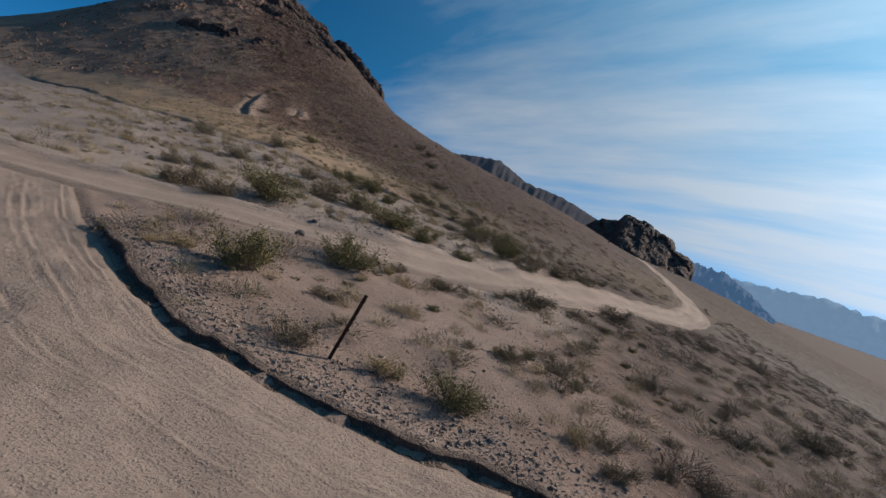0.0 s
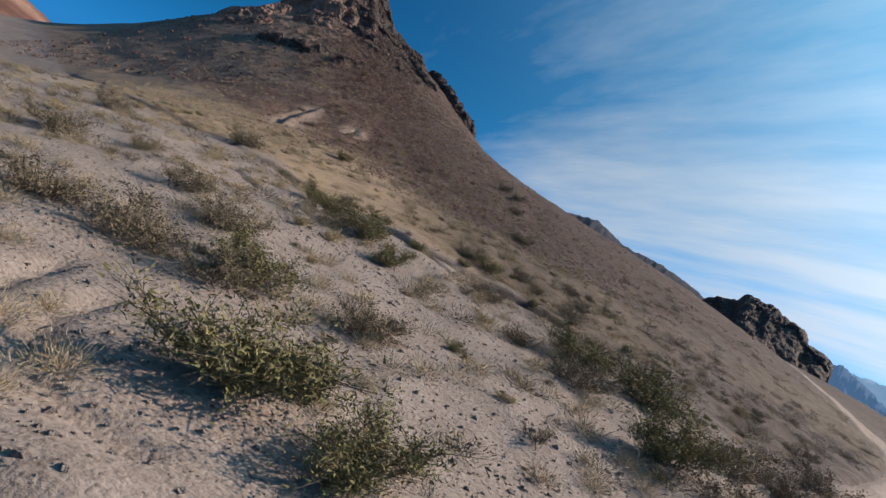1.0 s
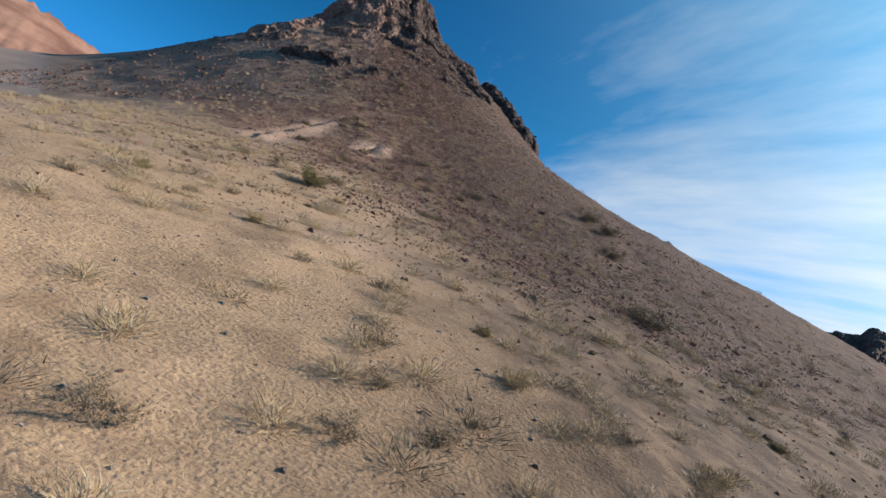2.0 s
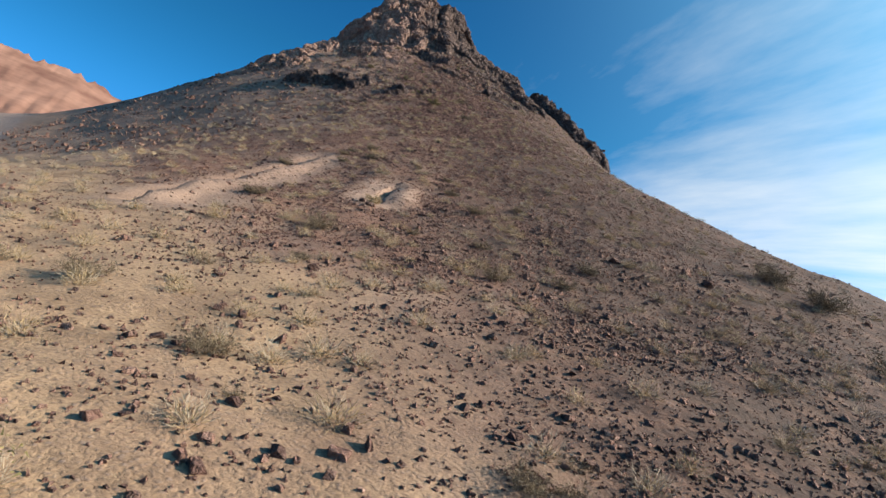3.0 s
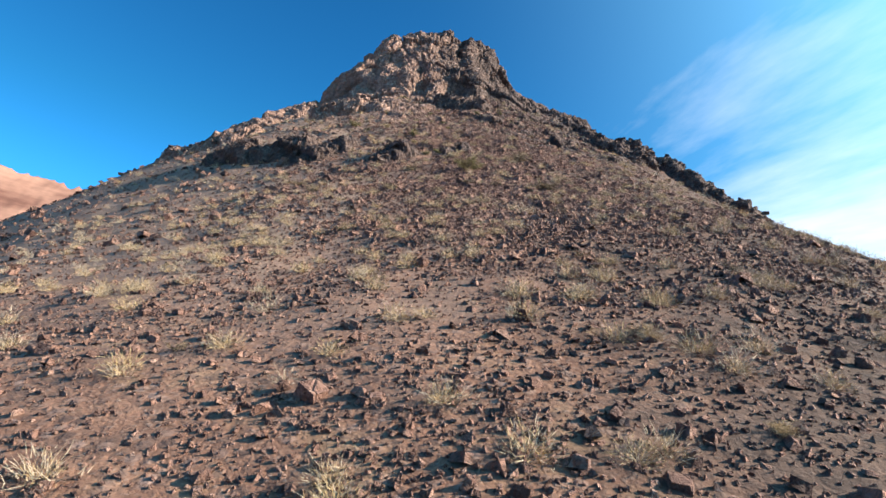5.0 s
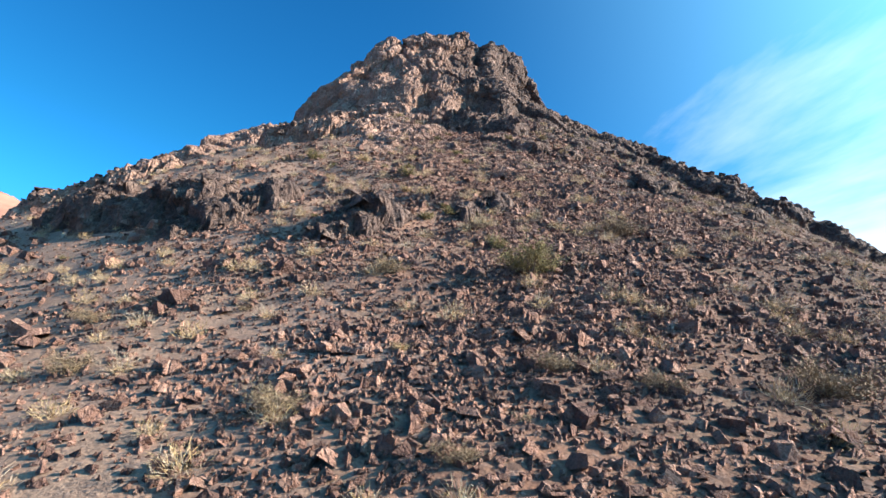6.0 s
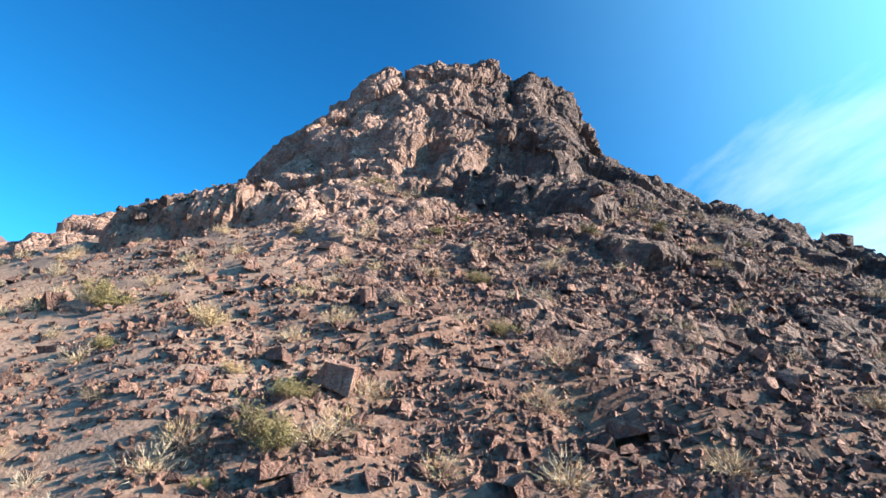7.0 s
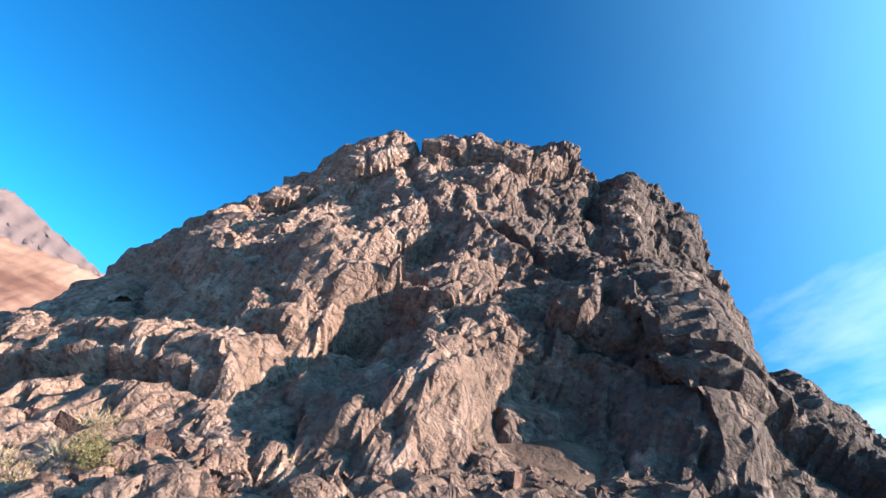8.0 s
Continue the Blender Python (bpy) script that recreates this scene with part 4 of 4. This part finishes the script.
def build_boulders():
    """Single larger stones, each a thing of its own."""
    rs = np.random.RandomState(23)
    meshes = []
    for k in range(8):
        bm = chunk(300 + k, 2)
        bmesh.ops.bevel(bm, geom=[e for e in bm.edges if e.calc_face_angle(0) > 0.7], offset=0.012, segments=1, affect="EDGES")
        mesh = bpy.data.meshes.new("rock")
        bm.to_mesh(mesh)
        bm.free()
        mesh.materials.append(SCREE)
        meshes.append(mesh)
    pale = bpy.data.meshes.new("rock")
    bm = chunk(330, 2)
    bm.to_mesh(pale)
    bm.free()
    pale.materials.append(PALE)

    def put(x, y, size, mesh, label, turn):
        m = pose(x, y, float(surface(x, y)) + 0.12 * size, turn[0], turn[1], turn[2])
        ob = new("rock", mesh)
        ob.matrix_world = m @ Matrix.Diagonal((size, size, size, 1))
        tagged(ob, label, "rock", "stones on the slope")

    known = [(-3.9, 15.9, 0.36), (-4.6, 20.3, 0.3), (-7.7, 36.4, 0.25), (-13.5, 73.5, 0.5), (-20.6, 72.5, 0.3), (-19.9, 73.0, 0.28), (-22.6, 71.2, 0.32), (-22.2, 71.0, 0.28), (-11.2, 75.6, 0.6), (-10.4, 74.9, 0.5), (-18.2, 62.8, 0.3), (-13.9, 62.4, 0.26)]
    for k, (x, y, size) in enumerate(known):
        first = k in (0, 1)
        put(x, y, size, pale if first else meshes[k % 8], "pale tan stone lying beside the road" if first else "dark weathered boulder on the slope", rs.uniform(-25, 25, 2).tolist() + [rs.uniform(0, 360)])
    x, y = strewn(4000, -75, 10, 56, 135, rs)
    scree = soils(x, y)[0]
    d, _, _ = along(x, y, SPINE)
    s, q = (x - BUTTE[0]) * E1[0] + (y - BUTTE[1]) * E1[1], (x - BUTTE[0]) * E2[0] + (y - BUTTE[1]) * E2[1]
    keep = (rs.uniform(0, 1, len(x)) < scree * np.exp(-((d / 14) ** 2)) * (0.3 + 0.7 * smooth(60, 110, y))) & ((q < -12) | (s < -20))
    for x, y in list(zip(x[keep], y[keep]))[:110]:
        size = float(np.clip(0.16 + 0.045 * rs.pareto(2.5), 0, 0.4))
        put(x, y, size, meshes[rs.randint(8)], "dark angular boulder half sunk in scree", rs.uniform(-25, 25, 2).tolist() + [rs.uniform(0, 360)])


build_rocks()
build_boulders()


# ---- plants ----
def part(name, mesh, mat, parent, label=""):
    ob = new(name, mesh)
    if not mesh.materials:
        mesh.materials.append(mat)
    ob.parent = parent
    if label:
        ob["label"] = label
    return ob


def mesh_from(name, verts, faces):
    mesh = bpy.data.meshes.new(name)
    mesh.from_pydata(verts, [], faces)
    mesh.update()
    return mesh


def shrub_meshes(seed, stems, spread, twigs, leaves, leaf, tall):
    """Branches and foliage of a shrub one metre wide: thin stems fanning from one root, twigs, and small leaves on them."""
    rnd = random.Random(seed)
    bv, bf, lv, lf = [], [], [], []

    def stick(points, radius):
        for k, p in enumerate(points):
            r = radius * (1 - 0.75 * k / (len(points) - 1))
            for j in range(3):
                a = 2.094 * j
                bv.append((p.x + r * math.cos(a), p.y + r * math.sin(a), p.z))
        first = len(bv) - 3 * len(points)
        for k in range(len(points) - 1):
            for j in range(3):
                a, b = first + 3 * k + j, first + 3 * k + (j + 1) % 3
                bf.append((a, b, b + 3, a + 3))

    def blade(p, size):
        d = Vector((rnd.gauss(0, 1), rnd.gauss(0, 1), rnd.gauss(0.5, 0.8))).normalized()
        e = d.cross(Vector((rnd.gauss(0, 1), rnd.gauss(0, 1), rnd.gauss(0, 1)))).normalized()
        first = len(lv)
        for q in (p - e * size * 0.17, p + d * size, p + e * size * 0.17):
            lv.append(q[:])
        lf.append((first, first + 1, first + 2))

    for _ in range(stems):
        az, lean = rnd.uniform(0, 6.283), spread * math.sqrt(rnd.uniform(0.02, 1))
        out = Vector((math.cos(az), math.sin(az), 0))
        length = rnd.uniform(0.38, 0.62) * (0.75 + 0.25 * math.sin(3 * az + seed))
        points = [Vector((0.03 * rnd.gauss(0, 1), 0.03 * rnd.gauss(0, 1), -0.05))]
        for k in range(3):
            a = lean * (1 - 0.22 * k) + rnd.gauss(0, 0.12)
            points.append(points[-1] + (out * math.sin(a) + Vector((0, 0, math.cos(a) * tall))) * (length / 3) + Vector((rnd.gauss(0, 1), rnd.gauss(0, 1), 0)) * 0.012)
        stick(points, 0.006)
        ends = []
        for _ in range(twigs):
            k = rnd.choice((1, 2, 2))
            start = points[k].lerp(points[k + 1], rnd.random())
            end = start + (out * rnd.uniform(-0.2, 0.8) + Vector((rnd.gauss(0, 0.5), rnd.gauss(0, 0.5), rnd.uniform(0.1, 0.9) * tall))) * 0.20
            wide = Vector((rnd.gauss(0, 1), rnd.gauss(0, 1), rnd.gauss(0, 1))).normalized() * 0.003
            first = len(bv)
            bv.extend([(start - wide)[:], (start + wide)[:], end[:]])
            bf.append((first, first + 1, first + 2))
            ends.append((start, end))
        for _ in range(leaves):
            a, b = rnd.choice(ends) if ends and rnd.random() < 0.75 else (points[2], points[3])
            blade(a.lerp(b, rnd.uniform(0.2, 1.05)) + Vector((rnd.gauss(0, 1), rnd.gauss(0, 1), rnd.gauss(0, 1))) * 0.02, leaf * rnd.uniform(0.6, 1.3))
    return mesh_from("branchwork", bv, bf), mesh_from("foliage", lv, lf)


GREEN_BUSHES = [(-3.6, 11.4, 1.18), (0.9, 8.8, 0.85), (-2.3, 15.2, 1.35), (-6.8, 21.6, 1.95), (-2.5, 24, 1.6), (-1, 23.6, 1.11), (0.8, 24.1, 0.72), (2.8, 29, 1.34), (-4.4, 27, 1.21), (-7.8, 36.2, 0.92), (-3.9, 32.7, 0.85), (1.3, 32.8, 1.39), (3, 32.8, 1.55), (-6.6, 34.8, 0.77), (-5.1, 34, 1.28), (-2.2, 39.2, 0.83), (-4.2, 36.5, 0.48), (-15.1, 54.3, 0.84)]
GREEN_SLOPE = [(-39.3, 107, 1.03), (-44.3, 111.9, 0.34), (-43.6, 110.9, 0.34), (-43.8, 110, 0.39), (-40.8, 108.6, 0.43), (-48.2, 115.1, 0.4), (-47.3, 118.2, 0.39), (-47.9, 114.6, 0.55), (-54.3, 116.1, 0.72), (-52.2, 115.2, 0.39), (-49.2, 120.6, 0.47), (-55.1, 121, 0.34), (-53.6, 120.9, 0.29), (-51.5, 121.9, 0.32), (-52, 122.8, 0.37), (-52.4, 124.6, 0.36), (-48.4, 124.4, 0.44), (-52.5, 126.7, 0.43), (-47.1, 125.9, 0.44), (-57.4, 126.5, 0.54)]
BROWN_BUSHES = [(-1.8, 9, 0.74), (-2, 11.8, 0.59), (3.2, 12.8, 0.78), (3.5, 8.5, 0.56), (4.5, 9.1, 0.41), (8.1, 14, 0.95), (12.9, 18.1, 1.3), (6.3, 15.5, 0.81), (-1.1, 16.8, 0.54), (0.2, 17, 0.86), (-7.9, 19.6, 1.17), (-9.7, 20.4, 1.75), (-6, 26.4, 1.58), (3.4, 19.7, 1.18), (2.5, 19.4, 0.51), (8, 26.1, 1.43), (-4.4, 26.2, 1.02), (-7.5, 26.2, 1.26), (-1.9, 13.5, 0.27), (-10.9, 24.6, 0.92), (-11.7, 23.8, 1.09), (-2.4, 27.4, 0.99)]
BROWN_FOOT = [(24.2, 42.6, 2.84), (18, 38, 2.03), (4, 28.6, 1.52), (6.3, 32.4, 1.38), (8.4, 35.3, 1.57), (1.2, 31, 1.25), (-11.8, 30.3, 1.4), (-6.2, 28.9, 1.27), (-7.9, 30, 1.06), (-5.9, 33.5, 0.77), (-1.5, 34.8, 0.94), (-0.2, 32.1, 0.92), (4.5, 31, 1.17), (-3.1, 39.9, 1.03), (1.1, 39.2, 0.99), (-10.7, 31.7, 0.65), (-17.1, 37.6, 1.22), (-2.8, 57.8, 2.26), (-7.4, 38.1, 0.86), (-5.9, 37.5, 0.67), (-1.1, 41, 0.6), (-1.2, 42.6, 0.69), (1.1, 45.7, 0.89), (-0.3, 40.4, 0.58), (1.5, 42.7, 0.97), (-13.1, 39.9, 1.36), (-16.1, 57.9, 0.65), (-17.9, 56, 0.58), (-21.1, 58, 0.71), (-19.5, 58.6, 0.67), (-11.9, 57.9, 0.54)]
BROWN_SLOPE = [(-7.9, 80.4, 2.43), (-5.2, 71.8, 2.69), (-6.2, 78.4, 3.14), (-21, 66.7, 0.83), (-25, 68.2, 0.78), (-18.9, 63.2, 0.47), (-15.5, 66.8, 0.63), (-19.2, 69, 0.5), (-19.4, 74.6, 0.89), (-14, 71.2, 0.77), (-14.1, 68.7, 0.7), (-17.1, 69.7, 0.59), (-21.7, 77.1, 0.61), (-23.1, 79.3, 0.63), (-30.5, 76.1, 0.73), (-18.5, 77.2, 0.59), (-30, 80.2, 0.69), (-28.8, 78.4, 0.64), (-28.5, 80.5, 0.8), (-30.3, 81.3, 0.53), (-30.2, 83.1, 0.71), (-25.2, 79.9, 0.39), (-42, 106, 0.71), (-38.8, 112.2, 1.14), (-37.2, 103, 0.5), (-37.3, 100.8, 0.43), (-39.6, 100.9, 0.61), (-34.3, 104.4, 0.99), (-45.8, 102.4, 0.73), (-43.6, 100.9, 0.58), (-36, 103.1, 0.49), (-42, 109.7, 0.41), (-42.9, 111.1, 0.42)]
STRAW_TUFTS = [(-0.2, 9.1, 1), (-5, 11.6, 0.74), (-5.5, 11.2, 0.49), (2.9, 9.1, 0.77), (-1.7, 14.2, 0.46), (-7.6, 36.8, 0.43), (-13.2, 53.2, 0.52), (-22.4, 71.7, 0.94), (-46.3, 112.5, 0.67), (-51.3, 116.2, 0.86), (-54.5, 112.2, 0.85), (-49.5, 115.3, 0.46)]


def build_shrubs():
    rs = np.random.RandomState(5)

    def make(name, seed, mat_leaf, mat_stem, *shape):
        root = new(name)
        branches, foliage = shrub_meshes(seed, *shape)
        part("branchwork", branches, mat_stem, root)
        part("foliage", foliage, mat_leaf, root)
        return root

    green = [make("creosote_bush", 40 + k, GREEN, STEM, 34, 1.2, 18, 150, 0.030, 0.8) for k in range(4)]
    brown = [make("desert_shrub", 60 + k, BROWN, STEM, 32, 1.3, 18, 100, 0.030, 0.72) for k in range(4)]
    straw = [make("straw_bush", 80 + k, STRAW, OLD_STRAW, 36, 1.2, 20, 60, 0.036, 0.8) for k in range(2)]
    small = [make("small_shrub", 90 + k, BROWN, STEM, 20, 1.25, 14, 60, 0.036, 0.8) for k in range(3)]

    used = set()

    def put(protos, x, y, wide, label, category, group):
        proto = protos[rs.randint(len(protos))]
        m = pose(x, y, float(surface(x, y)) - 0.02, rs.uniform(-6, 6), rs.uniform(-6, 6), rs.uniform(0, 360))
        if proto.name not in used:
            used.add(proto.name)
            ob = proto
        else:
            ob = copy_thing(proto, m)
        ob.matrix_basis = m @ Matrix.Diagonal((wide, wide, wide * rs.uniform(0.85, 1.15), 1))
        tagged(ob, label, category, group)

    for x, y, wide in GREEN_BUSHES + GREEN_SLOPE:
        put(green, x, y, wide * 1.7, "olive green creosote bush with wiry grey stems", "bush", "creosote bushes")
    for x, y, wide in BROWN_BUSHES + BROWN_FOOT + BROWN_SLOPE:
        put(brown, x, y, min(wide, 1.5) * 1.5, "dry brownish desert shrub with bare twigs", "shrub", "dry desert shrubs")
    for x, y, wide in STRAW_TUFTS:
        put(straw, x, y, wide, "golden dried bush of straw-like stems", "shrub", "straw bushes")
    # smaller shrubs strewn over slope and wash
    x, y = strewn(3500, -70, 22, 10, 136, rs)
    d, _, _ = along(x, y, SPINE)
    road, _, _ = along(x, y, ROAD_LINE)
    bank, side, _ = along(x, y, BERM_LINE)
    s, q = (x - BUTTE[0]) * E1[0] + (y - BUTTE[1]) * E1[1], (x - BUTTE[0]) * E2[0] + (y - BUTTE[1]) * E2[1]
    ok = (road > 2.6) & ((side > 0) | (bank > 5)) & ((q < -13) | (s < -20)) & (d > 0.5)
    keep = ok & (rs.uniform(0, 1, len(x)) < (0.32 + 0.3 * smooth(55, 40, y)) * np.exp(-((d / 22) ** 2)) * np.where(y > 60, 0.35, 1.0))
    dark = (rs.uniform(2, 24, 90), rs.uniform(8, 50, 90))
    for bx, by in zip(*dark):
        if along(bx, by, ROAD_LINE)[0] > 2.6:
            put(small if rs.uniform() < 0.5 else brown, bx, by, rs.uniform(0.5, 1.1), "dark scrubby shrub beside the road", "shrub", "roadside scrub")
    for bx, by in zip(rs.uniform(-16, 10, 110), rs.uniform(10, 34, 110)):
        bank_far, bank_side, _ = along(bx, by, BERM_LINE)
        if along(bx, by, ROAD_LINE)[0] > 2.5 and (bank_side > 0 or bank_far > 5):
            kind = rs.uniform()
            put(straw if kind < 0.35 else small, bx, by, rs.uniform(0.3, 0.65), "rusty tan dried tuft beside the dirt road" if kind < 0.35 else "small dry grey-brown shrub", "shrub", "tufts by the road")
    for bx, by in zip(rs.uniform(-24, 10, 110), rs.uniform(23, 46, 110)):
        if along(bx, by, ROAD_LINE)[0] > 2.5:
            kind = rs.uniform()
            put(straw if kind < 0.25 else small, bx, by, rs.uniform(0.35, 0.8), "golden dried bush in the gravel wash" if kind < 0.25 else "small dry grey-brown shrub", "shrub", "scrub in the wash")
    gully = resample(CUT_LINE, 0.9)
    for bx, by in gully[(gully[:, 0] > -12) & (gully[:, 0] < 9)]:
        put(small if rs.uniform() < 0.6 else green, bx + rs.normal(0, 0.25), by + rs.normal(0, 0.25), rs.uniform(0.35, 0.8), "scrubby bush growing along the gully", "shrub", "gully scrub")
    for x, y in list(zip(x[keep], y[keep]))[:300]:
        wide = rs.uniform(0.25, 0.6) if y > 52 else rs.uniform(0.3, 0.75)
        if rs.uniform() < 0.72:
            put(small, x, y, wide, "small dry grey-brown shrub", "shrub", "dry desert shrubs")
        else:
            put(green if y < 52 or y > 105 else straw, x, y, wide * 0.8, "small sparse desert bush", "shrub", "small bushes")


build_shrubs()


def brush(name, label, mat, x, y, size, twigs, rs, flat=0.75, thick=1.0):
    """Low rounded tufts of fine dry twigs, far too many to count, as one mesh: short twigs that point outwards, filling a dome."""
    n = len(x) * twigs
    wide = np.repeat(size, twigs)
    way = rs.normal(0, 1, (n, 3)) * (1.0, 1.0, 0.9) + (0, 0, 0.35)
    way[:, 2] = np.abs(way[:, 2])
    way /= np.linalg.norm(way, axis=1)[:, None]
    lumps = 0.75 + 0.5 * np.abs(np.sin(2.5 * np.arctan2(way[:, 1], way[:, 0]) + np.repeat(rs.uniform(0, 6, len(x)), twigs)))
    inner = wide[:, None] * way * (lumps * rs.uniform(0.0, 0.8, n) ** 0.6)[:, None]
    aim = way + rs.normal(0, 0.45, (n, 3)) + (0, 0, 0.25)
    aim /= np.linalg.norm(aim, axis=1)[:, None]
    outer = inner + aim * (wide * rs.uniform(0.25, 0.55, n))[:, None]
    across = np.cross(aim, rs.normal(0, 1, (n, 3)))
    across *= (thick * (0.0015 + 0.014 * wide) / (np.linalg.norm(across, axis=1) + 1e-9))[:, None]
    foot = np.stack([np.repeat(x, twigs), np.repeat(y, twigs), np.repeat(surface(x, y), twigs) - 0.02], -1)
    squash = np.array((1.0, 1.0, flat))
    verts = np.stack([foot + (inner - across) * squash, foot + (inner + across) * squash, foot + outer * squash], 1).reshape(-1, 3)
    mesh = bpy.data.meshes.new(name)
    mesh.vertices.add(len(verts))
    mesh.vertices.foreach_set("co", verts.reshape(-1).astype(np.float32))
    mesh.loops.add(3 * n)
    mesh.loops.foreach_set("vertex_index", np.arange(3 * n, dtype=np.int32))
    mesh.polygons.add(n)
    mesh.polygons.foreach_set("loop_start", np.arange(0, 3 * n, 3, dtype=np.int32))
    mesh.update(calc_edges=True)
    mesh.materials.append(mat)
    tagged(new(name, mesh), label, "grass", kind="stuff")


def build_grass():
    rs = np.random.RandomState(17)
    x, y = strewn(260000, -72, 18, 10, 134, rs)
    scree, wash, straw, dug, burnt = soils(x, y)
    d, _, _ = along(x, y, SPINE)
    road, _, _ = along(x, y, ROAD_LINE)
    bank, side, _ = along(x, y, BERM_LINE)
    s, q = (x - BUTTE[0]) * E1[0] + (y - BUTTE[1]) * E1[1], (x - BUTTE[0]) * E2[0] + (y - BUTTE[1]) * E2[1]
    free = (road > 2.4) & ((q < -12) | (s < -20)) & ((side > 0) | (bank > 4.6)) & (dug < 0.3)
    patch = smooth(-0.3, 0.5, fbm(x / 3, y / 3, 29.0, 3))
    lot = rs.uniform(0, 1, len(x))
    near = np.exp(-((d / 13) ** 2))
    high = smooth(78, 100, y)
    grass = free & (lot < (0.06 + 0.75 * straw) * (0.3 + 0.7 * patch) * near * (1 - 0.7 * high))
    gx, gy = x[grass][:22000], y[grass][:22000]
    brush("dry_grass", "short bleached dry grass on the foot of the slope", OLD_STRAW, gx, gy, rs.uniform(0.05, 0.12, len(gx)), 16, rs, 0.8, 1.0)
    # low bushes of the flat beyond the road, the roadside and the dark bank in the bend
    x2, y2 = rs.uniform(-40, 46, 5200), rs.uniform(8, 76, 5200)
    road2, hand2, _ = along(x2, y2, ROAD_LINE)
    bank2, side2, _ = along(x2, y2, BERM_LINE)
    _, above2, _ = along(x2, y2, CUT_LINE)
    east2 = smooth(1.0, 6.0, x2) * (hand2 < 0)
    bend2 = (hand2 > 0) & (road2 < 7.5) & (y2 > 44) & (y2 < 63)
    odds = (np.where(above2 > 0, 0.25, 0.60) + 0.4 * smooth(1, 6, x2)) * smooth(-0.7, 0.3, perlin(x2 / 4.0, y2 / 4.0, 2.5)) + 0.35 * east2 + 0.6 * bend2
    open2 = (road2 > 2.5) & ((side2 > 0) | (bank2 > 5)) & (along(x2, y2, SPINE)[0] > 0.7) & (rs.uniform(0, 1, 5200) < odds) & (y2 < np.where(x2 < 0, 52, 76))
    x2, y2, kind = x2[open2], y2[open2], rs.uniform(0, 1, open2.sum()) + 0.25 * (east2 + bend2)[open2]
    for name, label, mat, low, high, a, b in (("tawny_scrub", "tawny dried bushes dotted over the gravel flat", STRAW, -1, 0.30, 0.16, 0.38), ("brown_scrub", "low grey-brown scrub dotted over the gravel flat", BROWN, 0.30, 0.72, 0.22, 0.58), ("dark_scrub", "dark wiry scrub on the gravel flat", STEM, 0.72, 9, 0.25, 0.62)):
        m = (kind >= low) & (kind < high)
        brush(name, label, mat, x2[m], y2[m], rs.uniform(a, b, m.sum()), 190, rs, 0.62, 0.75)
    lot = rs.uniform(0, 1, len(x))
    tufts = free & (lot < (0.05 + 0.95 * high) * (0.3 + 0.7 * patch) * near * 0.45)
    gx, gy = x[tufts][:2100], y[tufts][:2100]
    brush("golden_tufts", "golden dry tufts of bunch grass among the stones", STRAW, gx, gy, rs.uniform(0.17, 0.34, len(gx)), 210, rs, 0.9, 0.65)
    lot = rs.uniform(0, 1, len(x))
    grey = free & (lot < (0.10 + 0.90 * high) * near * 0.6)
    gx, gy = x[grey][:2700], y[grey][:2700]
    brush("grey_brush", "low grey-brown rounded brush between stones", GREY_BRUSH, gx, gy, rs.uniform(0.18, 0.37, len(gx)), 210, rs, 0.85, 0.65)


build_grass()


# ---- the post by the road ----
def build_post():
    base, top = Vector((-1.13, 8.93, float(relief(-1.13, 8.93)))), Vector((-0.90, 8.96, 0))
    top.z = base.z + 1.13
    root = new("marker_post")
    root.matrix_world = Matrix.Translation(base) @ (top - base).to_track_quat("Z", "Y").to_matrix().to_4x4()
    tall = (top - base).length

    def box(bm, sx, sy, sz, at):
        made = bmesh.ops.create_cube(bm, size=1.0)["verts"]
        for v in made:
            v.co = Vector((v.co.x * sx, v.co.y * sy, v.co.z * sz)) + Vector(at)
        bmesh.ops.bevel(bm, geom=list({e for v in made for e in v.link_edges}), offset=0.003, segments=1, affect="EDGES")

    bm = bmesh.new()
    box(bm, 0.065, 0.009, tall + 0.25, (0, 0, tall / 2 - 0.125))
    box(bm, 0.009, 0.05, tall + 0.25, (0, 0.027, tall / 2 - 0.125))
    mesh = bpy.data.meshes.new("shaft")
    bm.to_mesh(mesh)
    bm.free()
    part("shaft", mesh, STEEL, root, "rusty steel tee-section shaft")
    for k in range(9):
        bm = bmesh.new()
        box(bm, 0.016, 0.012, 0.018, (0, -0.008, tall - 0.1 - 0.1 * k))
        mesh = bpy.data.meshes.new("stud")
        bm.to_mesh(mesh)
        bm.free()
        part("stud", mesh, STEEL, root)
    tagged(root, "thin leaning rusty steel fence post in gravel", "post")


build_post()
